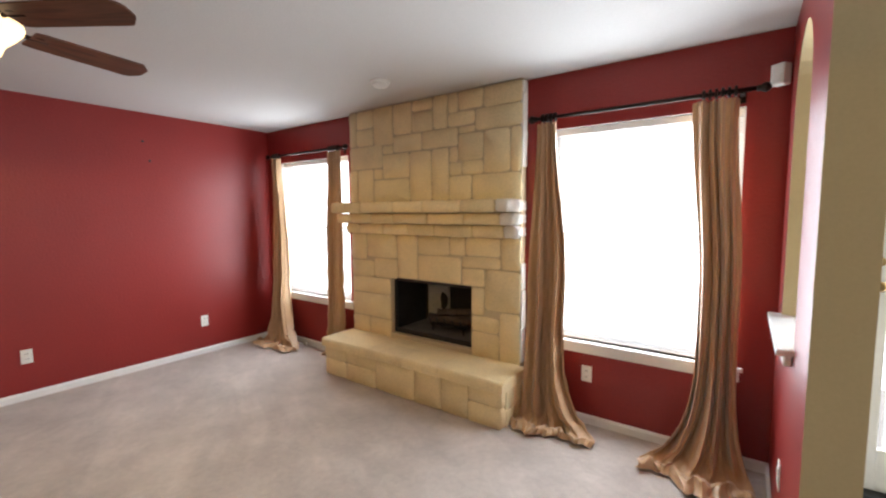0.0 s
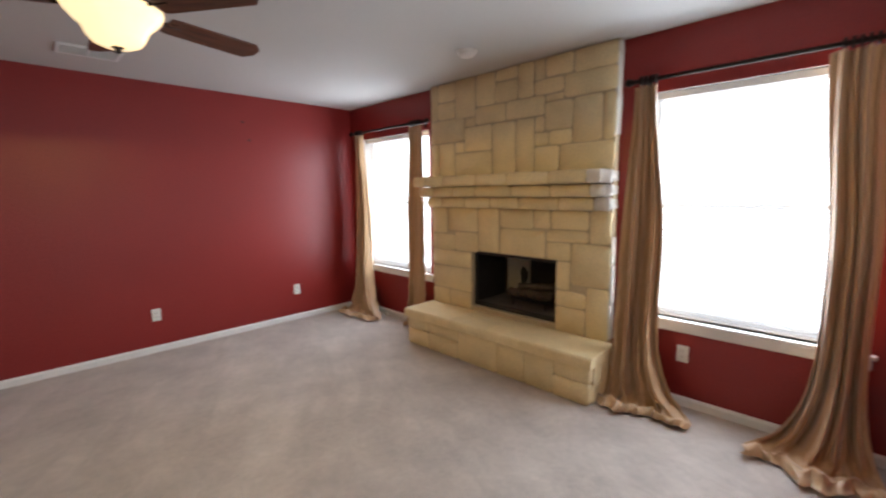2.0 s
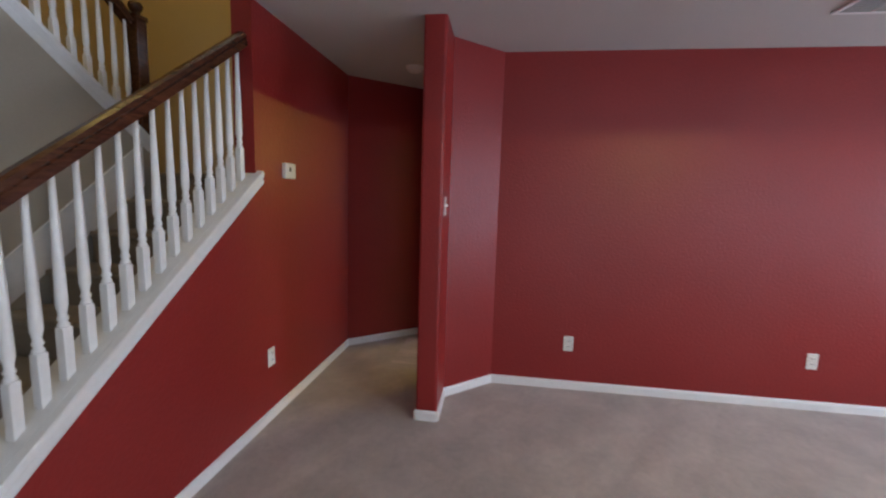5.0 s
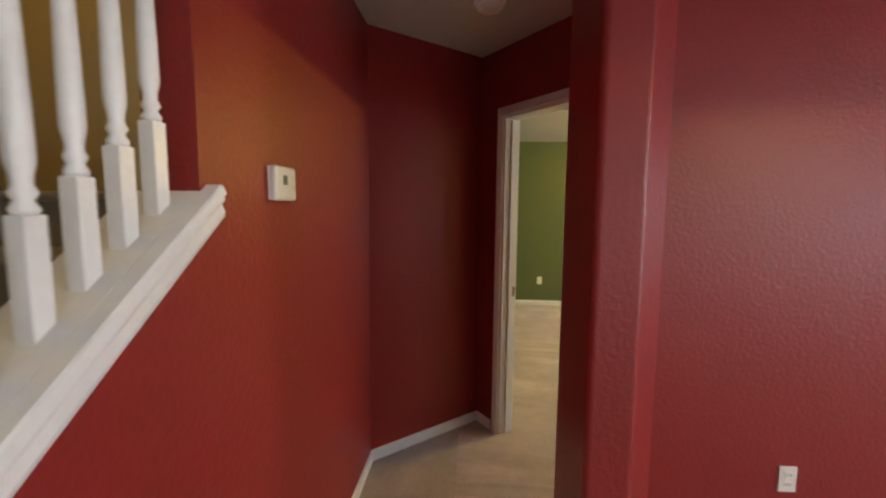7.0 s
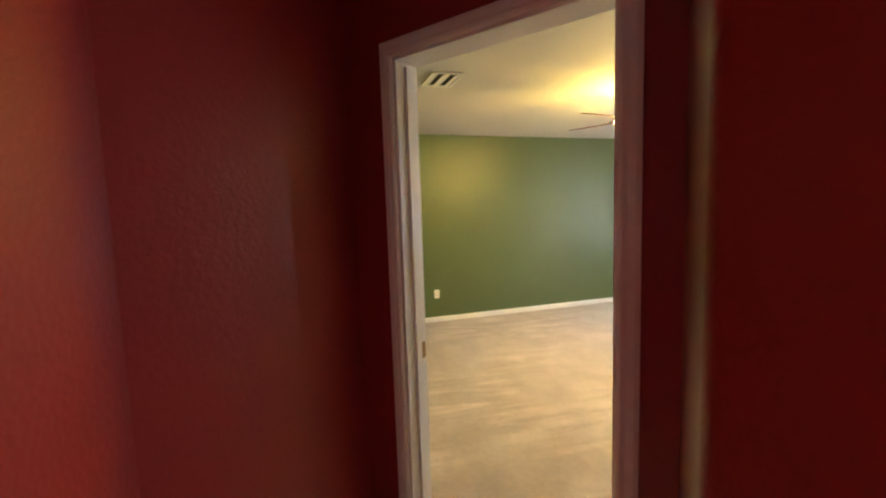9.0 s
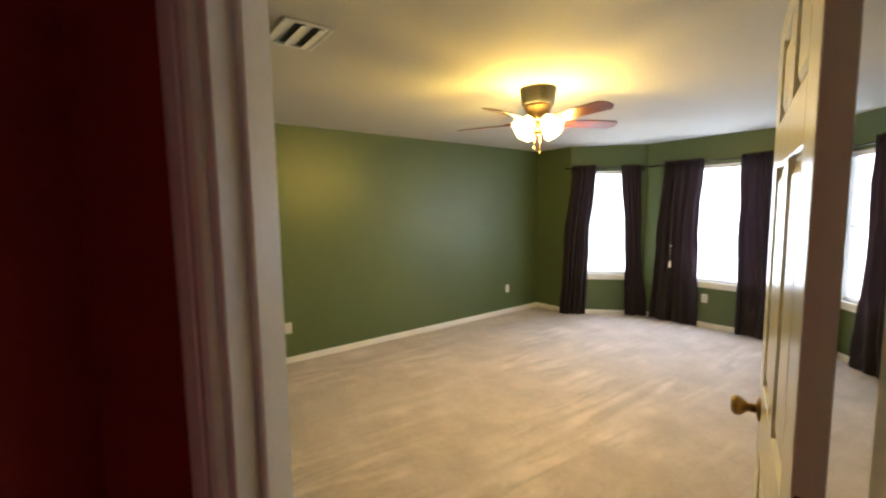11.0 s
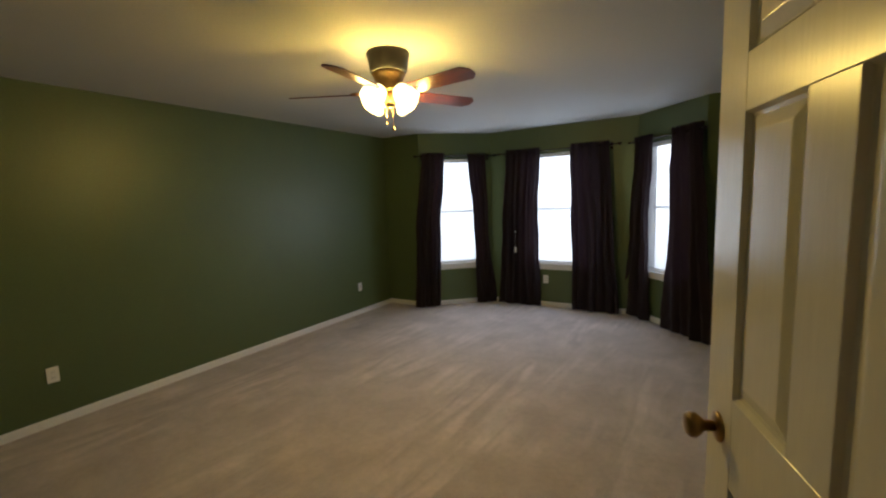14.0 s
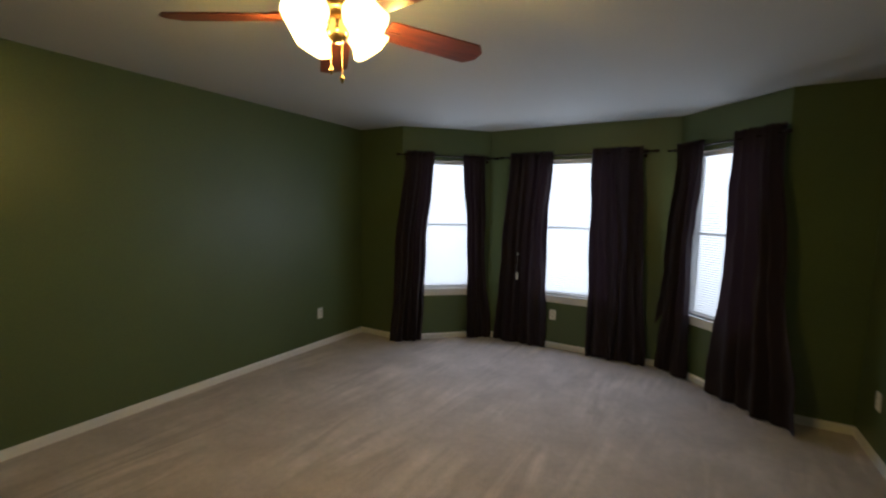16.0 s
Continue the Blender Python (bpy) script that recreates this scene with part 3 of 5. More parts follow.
def draped_curtain(m, top, mid, bot, ztop, folds, amp, label, group, spill, flare, seed, nu=170, nv=170):
    """Stiff satin in long pleats; the last of its drop spills out over the floor by spill, the foot stands flare off the wall."""
    rnd = random.Random(seed)
    ph = [rnd.uniform(0, 6.28) for _ in range(8)]
    bend = 0.06 if spill > 0.05 else 0.02
    arc = bend * math.pi / 2
    total = ztop - bend + arc + spill
    rows = []
    for j in range(nv + 1):
        v = j / nv
        drop = v * total
        vz = min(1.0, drop / ztop)
        x0, x1 = edges_at(vz, top, mid, bot, 5.0)
        row = []
        for i in range(nu + 1):
            u = i / nu
            uu = u + 0.11 * noise.noise(Vector((u * 2.2, vz * 1.3, seed))) + 0.02 * math.sin(ph[0] + 6 * u)
            p = 2 * math.pi * folds * uu + ph[1]
            w1 = math.sin(p)
            w1 = math.copysign(abs(w1) ** 0.9, w1) * (0.75 + 0.9 * noise.noise(Vector((u * 5, 2.0, seed + 1))))
            w2 = math.sin(p * 0.41 + ph[2] + 1.3 * vz)
            w3 = math.sin(p * 2.3 + ph[3] + 2 * vz) * (0.4 + 0.6 * vz)
            fold = amp * (0.75 + 0.55 * vz ** 1.4) * (0.55 * w1 + 0.40 * w2 + 0.2 * w3)
            # slanting creases of crushed satin, stronger towards the floor
            sx = x0 + (x1 - x0) * u
            r1 = max(0.0, 1 - 3.2 * abs(noise.noise(Vector((sx * 9 + 4 * vz, drop * 2.6, seed)))))
            r2 = max(0.0, 1 - 3.2 * abs(noise.noise(Vector((sx * 13 - 7 * vz, drop * 4.4, seed + 9)))))
            crease = (0.004 + 0.020 * vz ** 3) * (r1 ** 2 + 0.8 * r2 ** 2) + 0.012 * vz * noise.noise(Vector((u * 8, drop * 5, seed + 4)))
            far = spill * (0.75 + 0.7 * noise.noise(Vector((u * 2.1, seed, 1.0))) + 0.05 * w2) * (1 - 0.55 * abs(2 * u - 1) ** 3)
            lean = flare * vz ** 4
            if drop < ztop - bend:
                out, z = 0.0, ztop - drop
            elif drop < ztop - bend + arc:
                q = (drop - (ztop - bend)) / bend
                out, z = bend * (1 - math.cos(q)), bend * (1 - math.sin(q))
            else:
                k = (drop - (ztop - bend + arc)) / max(spill, 0.001)
                out, z = bend + far * k, 0.0
                heap = math.sin(math.pi * min(1.0, k * 1.05))
                z += heap * (0.030 + 0.040 * max(0.0, noise.noise(Vector((u * 6, k * 3, seed + 6)))) + 0.02 * r1)
                sx += 0.04 * k * noise.noise(Vector((u * 4, k * 2, seed + 8)))
            ground = max(0.0, min(1.0, z / 0.12))
            y = -lean - out - crease - fold * (0.35 + 0.65 * ground)
            z += (1 - ground) * (0.010 + 0.014 * max(0.0, w2) + 0.5 * crease)
            head = 0.004 * math.sin(p * 2 + ph[4]) * max(0.0, 1 - v * 30)
            row.append((sx + 0.010 * w2 * vz, min(y, 0.05), max(0.005, z + head)))
        rows.append(row)
    return hung_cloth(m, rows, GOLD, label, group, 0.003)


def curtain_rod(m, x0, x1, z, radius=0.012, rings=(), label="dark bronze curtain rod on wall brackets", off=-0.085):
    ob = thing("curtain_rod", m, label, "curtain rod", "curtain rods")
    part("rod", tube(bmesh.new(), [(x0, off, z), (x1, off, z)], radius, 12), ROD, ob, smooth=True)
    for x, sgn in ((x0, -1), (x1, 1)):
        bm = lathe(bmesh.new(), [(radius * 0.8, 0), (radius * 1.5, 0.008), (radius * 1.1, 0.016), (radius * 1.9, 0.03), (radius * 2.1, 0.042), (radius * 1.5, 0.058), (radius * 0.3, 0.066)], 14, pose(x, off, z, 0, 90 * sgn, 0))
        part("finial", bm, ROD, ob, smooth=True)
    for x in (x0 + 0.06, x1 - 0.06):
        bm = box(bmesh.new(), x - 0.012, x + 0.012, off - 0.008, -0.004, z - 0.02, z - 0.011, 0.002)
        box(bm, x - 0.016, x + 0.016, -0.008, -0.001, z - 0.055, z + 0.03, 0.002)
        part("bracket", bm, ROD, ob)
    for x in rings:
        bm = lathe(bmesh.new(), [(radius * 1.6, -0.008), (radius * 2.3, -0.006), (radius * 2.3, 0.006), (radius * 1.6, 0.008)], 14, pose(x, off, z, 0, 90, 0))
        part("ring", bm, ROD, ob, smooth=True)
    return ob


LN = ((0, 0), (XE, 0))
window(1, place(*LN, WL0, SILL), WL1 - WL0, HEAD - SILL)
window(2, place(*LN, WR0, SILL), WR1 - WR0, HEAD - SILL)
blind(place(*LN, WL0, SILL), WL1 - WL0, HEAD - SILL)
blind(place(*LN, WR0, SILL), WR1 - WR0, HEAD - SILL)
for i, (s0, s1) in BWIN.items():
    window(2 + i, place(BAY[i], BAY[i + 1], s0, BED_SILL), s1 - s0, BED_HEAD - BED_SILL, 0.14)
    blind(place(BAY[i], BAY[i + 1], s0, BED_SILL), s1 - s0, BED_HEAD - BED_SILL)
bm = bmesh.new()
bm.faces.new([bm.verts.new(c) for c in ((-14, 7, -3), (16, 7, -3), (16, 7, 9), (-14, 7, 9))])
structure("backdrop", bm, BACK, "white overcast glare outside the windows", "sky")

WALL = pose(0, 0, 0)
curtain_rod(WALL, 0.17, 1.42, 2.13, 0.013, [0.24 + 0.03 * k for k in range(4)] + [1.22 + 0.03 * k for k in range(5)])
curtain_rod(WALL, 3.46, 4.70, 2.13, 0.013, [3.50 + 0.03 * k for k in range(4)] + [4.46 + 0.03 * k for k in range(6)])
GL = "gold satin curtain hanging straight to the floor beside a window"
GP = "gold satin curtain with its hem heaped on the carpet"
GG = "gold curtains"
draped_curtain(pose(0, -0.10, FL), (0.22, 0.39), (0.20, 0.50), (0.10, 0.78), 2.115, 4.2, 0.07, GP, GG, 0.16, 0.10, 3)
draped_curtain(pose(0, -0.10, FL), (1.22, 1.42), (1.16, 1.42), (1.12, 1.44), 2.115, 3.5, 0.05, GL, GG, 0.03, 0.02, 5)
draped_curtain(pose(0, -0.10, FL), (3.47, 3.61), (3.42, 3.70), (3.38, 3.96), 2.11, 4.0, 0.07, GP, GG, 0.13, 0.12, 7)
draped_curtain(pose(0, -0.10, FL), (4.41, 4.63), (4.48, 4.68), (4.22, 4.79), 2.115, 4.0, 0.075, GP, GG, 0.22, 0.14, 11)

# bedroom curtains hang along the three bay walls
L1, L2, L3 = ((BAY[i], BAY[i + 1]) for i in (1, 2, 3))
BL, BG = "dark brown cloth curtain hanging straight to the carpet", "bedroom curtains"
curtain_rod(place(*L1, 0, 0), -0.02, 1.06, 2.12, 0.008, off=-0.07)
curtain_rod(place(*L2, 0, 0), 0.20, 1.72, 2.12, 0.008, off=-0.07)
curtain_rod(place(*L3, 0, 0), -0.05, 1.00, 2.12, 0.008, off=-0.07)
curtain(place(*L1, 0, FL, -0.085), (0.02, 0.36), (-0.07, 0.28), (-0.13, 0.24), 2.18, 5, 0.085, BL, BG, 21)
curtain(place(*L1, 0, FL, -0.085), (0.69, 0.94), (0.74, 0.97), (0.76, 1.07), 2.17, 5, 0.06, BL, BG, 22)
curtain(place(*L2, 0, FL, -0.085), (0.27, 0.75), (0.20, 0.72), (0.12, 0.76), 2.18, 6, 0.075, BL, BG, 23)
curtain(place(*L2, 0, FL, -0.085), (1.16, 1.65), (1.19, 1.70), (1.19, 1.77), 2.19, 5, 0.07, BL, BG, 24)
curtain(place(*L3, 0, FL, -0.085), (0.05, 0.35), (-0.03, 0.28), (-0.16, 0.32), 2.18, 5, 0.06, BL, BG, 25)
curtain(place(*L3, 0, FL, -0.085), (0.62, 1.03), (0.62, 1.13), (0.55, 1.30), 2.20, 5, 0.08, BL, BG, 26)
tag = thing("price_tag", place(*L2, 0.42, 0, -0.135), "small white paper tag pinned to a dark curtain", "tag")
part("card", box(bmesh.new(), -0.014, 0.014, -0.003, 0.0, 0.74, 0.82, 0.001), PLASTIC, tag)
part("string", tube(bmesh.new(), [(0, -0.001, 0.82), (0.004, -0.001, 1.03)], 0.001, 5), PLASTIC, tag)
part("pin_head", box(bmesh.new(), -0.008, 0.014, -0.003, 0.0, 1.02, 1.045, 0.002), PLASTIC, tag)


# ---- fireplace ----
def stone(parent, x0, x1, y0, y1, z0, z1, rnd, mtl=STONE, bevel=0.006):
    b2 = bmesh.new()
    bmesh.ops.create_cube(b2, size=1)
    for v in b2.verts:
        v.co = Vector(((x0 + x1) / 2 + v.co.x * (x1 - x0), (y0 + y1) / 2 + v.co.y * (y1 - y0), (z0 + z1) / 2 + v.co.z * (z1 - z0)))
        v.co += Vector((rnd.uniform(-1, 1) * 0.005, 0, rnd.uniform(-1, 1) * 0.005))
        if v.co.y < (y0 + y1) / 2:
            v.co.y += rnd.uniform(-1, 1) * 0.004
    bmesh.ops.bevel(b2, geom=b2.edges[:], offset=bevel, segments=1, affect="EDGES")
    return part("stone", b2, mtl, parent)


def hewn(parent, x0, x1, yf, yb, z0, z1, rnd, mtl=STONE, soft=0.007):
    """A hand-dressed block seen from the front: wavering edges, rounded arris, slightly tilted face."""
    c = min(0.018, (x1 - x0) * 0.2, (z1 - z0) * 0.2)
    w, h = x1 - x0, z1 - z0
    ring = [(x0 + c, z0), (x0 + w * 0.5, z0), (x1 - c, z0), (x1, z0 + c), (x1, z0 + h * 0.5), (x1, z1 - c), (x1 - c, z1), (x0 + w * 0.5, z1), (x0 + c, z1), (x0, z1 - c), (x0, z0 + h * 0.5), (x0, z0 + c)]
    ring = [(x + rnd.uniform(-1, 1) * 0.0035, z + rnd.uniform(-1, 1) * 0.0035) for x, z in ring]
    cx, cz = (x0 + x1) / 2, (z0 + z1) / 2
    tx, tz = rnd.uniform(-1, 1) * 0.012, rnd.uniform(-1, 1) * 0.012
    bm = bmesh.new()
    back = [bm.verts.new((x, yb, z)) for x, z in ring]
    mid = [bm.verts.new((x, yf + soft * 0.9, z)) for x, z in ring]
    face = []
    for x, z in ring:
        k = 1 - soft / max(0.02, math.hypot(x - cx, z - cz))
        fx, fz = cx + (x - cx) * k, cz + (z - cz) * k
        face.append(bm.verts.new((fx, yf + tx * (fx - cx) + tz * (fz - cz) + rnd.uniform(-1, 1) * 0.0012, fz)))
    for a, b in ((back, mid), (mid, face)):
        for i in range(12):
            bm.faces.new((a[i], a[(i + 1) % 12], b[(i + 1) % 12], b[i]))
    hub = bm.verts.new((cx, yf - 0.0025, cz))
    for i in range(12):
        bm.faces.new((face[i], face[(i + 1) % 12], hub))
    ob = part("stone", bm, mtl, parent, smooth=True)
    return ob


def pack(w, h, unit, holes, rnd):
    """Fills a face with rectangles of random ashlar sizes; holes are (x0, x1, z0, z1)."""
    nx, nz = max(1, round(w / unit)), max(1, round(h / unit))
    ux, uz = w / nx, h / nz
    gx = [i * ux + (rnd.uniform(-0.2, 0.2) * ux if 0 < i < nx else 0) for i in range(nx + 1)]
    gz = [j * uz + (rnd.uniform(-0.2, 0.2) * uz if 0 < j < nz else 0) for j in range(nz + 1)]
    used = [[any(o[0] < (i + 0.5) * ux < o[1] and o[2] < (j + 0.5) * uz < o[3] for o in holes) for j in range(nz)] for i in range(nx)]
    out = []
    for j in range(nz):
        for i in range(nx):
            if used[i][j]:
                continue
            sizes = [(3, 1), (2, 1), (2, 2), (1, 2), (3, 2), (2, 3), (2, 2), (1, 3), (2, 1)]
            rnd.shuffle(sizes)
            for a, b in sizes + [(1, 1)]:
                if i + a <= nx and j + b <= nz and not any(used[i + p][j + q] for p in range(a) for q in range(b)):
                    break
            for p in range(a):
                for q in range(b):
                    used[i + p][j + q] = True
            out.append((gx[i], gx[i + a], gz[j], gz[j + b]))
    return out


def hearth_slab(parent, x0, x1, y0, y1, z0, z1, rnd):
    """A thick slab with a worn, wavering front edge."""
    n = 6
    prof = [(0.0, 0.0), (0.0, 0.55), (0.004, 0.8), (0.012, 0.94), (0.026, 1.0)]
    bm = bmesh.new()
    cuts = []
    for i in range(n + 1):
        x = x0 + (x1 - x0) * i / n
        wav = rnd.uniform(-1, 1) * 0.005
        cuts.append([bm.verts.new((x, y0 + wav + o, z0 + (z1 - z0) * k + rnd.uniform(-1, 1) * 0.0015)) for o, k in prof] + [bm.verts.new((x, y1, z1)), bm.verts.new((x, y1, z0))])
    m = len(cuts[0])
    for a, b in zip(cuts, cuts[1:]):
        for k in range(m):
            bm.faces.new((a[k], a[(k + 1) % m], b[(k + 1) % m], b[k]))
    bm.faces.new(cuts[0])
    bm.faces.new(cuts[-1][::-1])
    return part("slab", bm, STONE, parent)


def fireplace():
    rnd = random.Random(14)
    ob = thing("fireplace", pose(0, 0, 0), "pale yellow limestone fireplace with a stepped mantel and raised hearth", "fireplace")
    x0, x1, yf = 1.515, 3.345, -0.083
    fx0, fx1, fz0, fz1 = 2.03, 2.91, 0.36, 0.885
    back = yf + 0.0075
    for a, b, c, d in ((x0, fx0, FL, H), (fx1, x1, FL, H), (fx0, fx1, FL, fz0), (fx0, fx1, fz1, H)):
        part("mortar_bed", box(bmesh.new(), a + 0.006 * (a == x0), b - 0.004 * (b == x1), back, -0.002, c, d - 0.002), MORTAR, ob, "sandy mortar between the stones")
    g = 0.005
    zm0, zm1, top = 1.285, 1.575, H - 0.004
    # chimney breast: tall, square and long blocks fitted without courses
    left = [(x0, 1.615, 2.105, top), (1.615, 1.84, 2.265, top), (1.615, 1.84, 2.105, 2.265), (1.84, 2.085, 2.09, top), (2.085, 2.305, 2.165, top), (2.305, 2.535, 2.335, top),
            (2.305, 2.535, 2.165, 2.335), (x0, 1.955, 1.89, 2.105), (1.955, 2.085, 2.01, 2.09), (1.955, 2.275, 1.785, 2.01), (2.085, 2.415, 2.01, 2.165), (x0, 1.625, zm1, 1.89),
            (1.625, 1.835, zm1, 1.89), (1.835, 1.955, 1.785, 1.89), (1.835, 2.275, zm1, 1.785), (2.275, 2.515, zm1, 2.01)]
    right = [(2.535, 2.685, 2.165, top), (2.685, 2.785, 2.275, top), (2.785, 3.02, 2.285, top), (3.02, x1, 2.275, top), (2.685, 2.945, 2.165, 2.28), (2.945, x1, 2.11, 2.28),
             (2.785, 2.945, 2.105, 2.165), (2.785, 3.02, 1.89, 2.105), (3.02, 3.25, 1.78, 2.11), (3.25, x1, 1.78, 2.11), (2.415, 2.785, 2.01, 2.165), (2.515, 2.695, zm1, 2.01),
             (2.695, 2.825, 1.78, 1.885), (2.825, 3.02, 1.78, 1.89), (2.695, 2.785, 1.885, 2.01), (2.695, 2.915, zm1, 1.78), (2.915, x1, zm1, 1.78)]
    low = [(x0, 1.725, 1.03, zm0), (1.725, 2.115, 1.06, zm0), (x0, 1.825, 0.865, 1.03), (1.825, 2.115, 0.87, 1.06), (2.115, 2.355, fz1, zm0), (2.355, 2.695, 1.115, zm0),
           (2.355, 2.815, fz1, 1.115), (2.695, 2.855, 1.125, zm0), (2.855, 3.175, 1.13, zm0), (3.175, x1, 1.035, zm0), (2.815, 3.175, 1.03, 1.13), (2.815, 3.035, fz1, 1.03),
           (3.035, x1, 0.71, 1.035), (x0, fx0, 0.71, 0.865), (x0, fx0, 0.48, 0.71), (x0, 1.755, 0.30, 0.48), (1.755, fx0, 0.30, 0.48), (fx1, 3.035, 0.655, fz1),
           (fx1, 3.165, 0.525, 0.655), (fx1, 3.165, 0.30, 0.525), (3.165, x1, 0.30, 0.71)]
    for a, b, c, d in left + right + low:
        hewn(ob, a + g, b - g, yf - rnd.uniform(0.0, 0.006), yf + 0.02, c + g, d - g, rnd)
    # right flank, painted over in white
    z = 0.34
    while z < H - 0.03:
        zz = min(H - 0.005, z + rnd.uniform(0.16, 0.32))
        if not (z < zm1 and zz > zm0):
            stone(ob, x1 - 0.012, x1 + 0.008, yf + 0.004, -0.004, z, zz - 0.004, rnd, STONEWHITE, 0.004)
        z = zz
    # mantel of three stepped courses
    for za, zb, y, start in ((zm0, 1.38, -0.165, 1.53), (1.385, 1.475, -0.225, 1.475), (1.48, zm1, -0.296, 1.465)):
        a = start
        while a < x1 - 0.02:
            b = a + rnd.uniform(0.16, 0.42)
            if a > x1 - 0.14:
                b = x1 + 0.004
            elif b > x1 - 0.18:
                b = x1 - 0.11
            hewn(ob, a + 0.0015, b - 0.0015, y - rnd.uniform(0, 0.008), -0.004, za + 0.002, zb - 0.002, rnd, STONEWHITE if b > x1 else STONE, 0.011)
            a = b
    # hearth: stone skirt and slabs on top
    hx0, hx1, hy, ht = 1.53, 3.395, -0.455, 0.325
    part("hearth_core", box(bmesh.new(), hx0 + 0.02, hx1 - 0.02, hy + 0.012, -0.09, FL, 0.245), MORTAR, ob)
    for a, b, c, d in pack(hx1 - hx0, 0.245 - FL, 0.1325, [], rnd):
        hewn(ob, hx0 + a + 0.002, hx0 + b - 0.002, hy - rnd.uniform(0, 0.006), hy + 0.05, FL + c + 0.002, FL + d - 0.002, rnd)
    for k in range(2):
        for c, d in ((FL, 0.11), (0.11, 0.245)):
            stone(ob, hx1 - 0.04, hx1 + 0.002, hy + 0.055 + 0.14 * k, hy + 0.19 + 0.14 * k, c + 0.002, d - 0.003, rnd)
            stone(ob, hx0 - 0.002, hx0 + 0.04, hy + 0.055 + 0.14 * k, hy + 0.19 + 0.14 * k, c + 0.002, d - 0.003, rnd)
    a = hx0 - 0.02
    while a < hx1 - 0.05:
        b = a + rnd.uniform(0.30, 0.62)
        if b > hx1 - 0.2:
            b = hx1 + 0.012
        split = rnd.choice((0, 0, -0.24))
        for y0, y1 in (((hy - 0.02, -0.09),) if not split else ((hy - 0.02, split), (split + 0.003, -0.09))):
            hearth_slab(ob, a + 0.0015, b - 0.0015, y0 - rnd.uniform(0, 0.006), y1, 0.248, ht - rnd.uniform(0, 0.003), rnd)
        a = b
    # firebox
    bm = bmesh.new()
    fw = 0.03
    for p, q, r, s in ((fx0, fx0 + fw, fz0, fz1), (fx1 - fw, fx1, fz0, fz1), (fx0 + fw, fx1 - fw, fz0, fz0 + 0.045), (fx0 + fw, fx1 - fw, fz1 - 0.035, fz1)):
        box(bm, p, q, -0.03, -0.004, r, s, 0.003)
    part("black_frame", bm, BLACK, ob)
    bm = bmesh.new()
    box(bm, fx0 + 0.02, fx1 - 0.02, 0.42, 0.45, fz0, fz1)
    box(bm, fx0 - 0.0, fx0 + 0.02, 0.0, 0.45, fz0, fz1)
    box(bm, fx0 + 0.02, fx1 - 0.02, 0.0, 0.42, fz1 - 0.02, fz1)
    box(bm, fx1 - 0.02, fx1, 0.0, 0.45, fz0, fz1)
    part("firebox_lining", bm, SOOT, ob, "soot-black metal lining")
    part("floor_panel", box(bmesh.new(), fx0 + 0.02, fx1 - 0.02, 0.0, 0.42, fz0, fz0 + 0.03), ASH, ob, "ash-grey firebox floor")
    part("brick_panel", box(bmesh.new(), fx0 + 0.07, fx0 + 0.33, 0.395, 0.418, fz0 + 0.04, fz1 - 0.07, 0.004), FIREBRICK, ob, "grey refractory panel")
    scorch = bmesh.new()
    lathe(scorch, [(0.060, 0.0), (0.055, 0.003), (0.02, 0.004)], 18, pose(fx0 + 0.27, 0.394, fz0 + 0.25, 90) @ Matrix.Diagonal((0.75, 1.5, 1, 1)), lambda a, i: 1 + 0.12 * math.sin(3 * a + 1) + 0.06 * math.sin(7 * a))
    part("scorch_mark", scorch, SOOT, ob, "black scorch on the grey panel")
    grate = bmesh.new()
    for k in range(5):
        x = 2.36 + 0.085 * k
        tube(grate, [(x, 0.07, fz0 + 0.17), (x, 0.10, fz0 + 0.10), (x, 0.30, fz0 + 0.10), (x, 0.32, fz0 + 0.15)], 0.008, 6)
    for y in (0.13, 0.27):
        tube(grate, [(2.33, y, fz0 + 0.09), (2.73, y, fz0 + 0.09)], 0.008, 6)
        for x in (2.36, 2.70):
            tube(grate, [(x, y, fz0 + 0.028), (x, y, fz0 + 0.09)], 0.008, 6)
    part("grate", grate, BLACK, ob, "black iron log grate")
    for (ax, ay, az), (bx, by, bz), r in (((2.30, 0.16, 0.50), (2.74, 0.19, 0.50), 0.04), ((2.36, 0.27, 0.50), (2.78, 0.26, 0.505), 0.045), ((2.40, 0.15, 0.56), (2.70, 0.28, 0.575), 0.032)):
        pts = [Vector((ax, ay, az)).lerp(Vector((bx, by, bz)), k / 8) + Vector((0, rnd.uniform(-1, 1) * 0.008, rnd.uniform(-1, 1) * 0.006)) for k in range(9)]
        part("log", tube(bmesh.new(), pts, r, 9), LOG, ob, smooth=True)


fireplace()


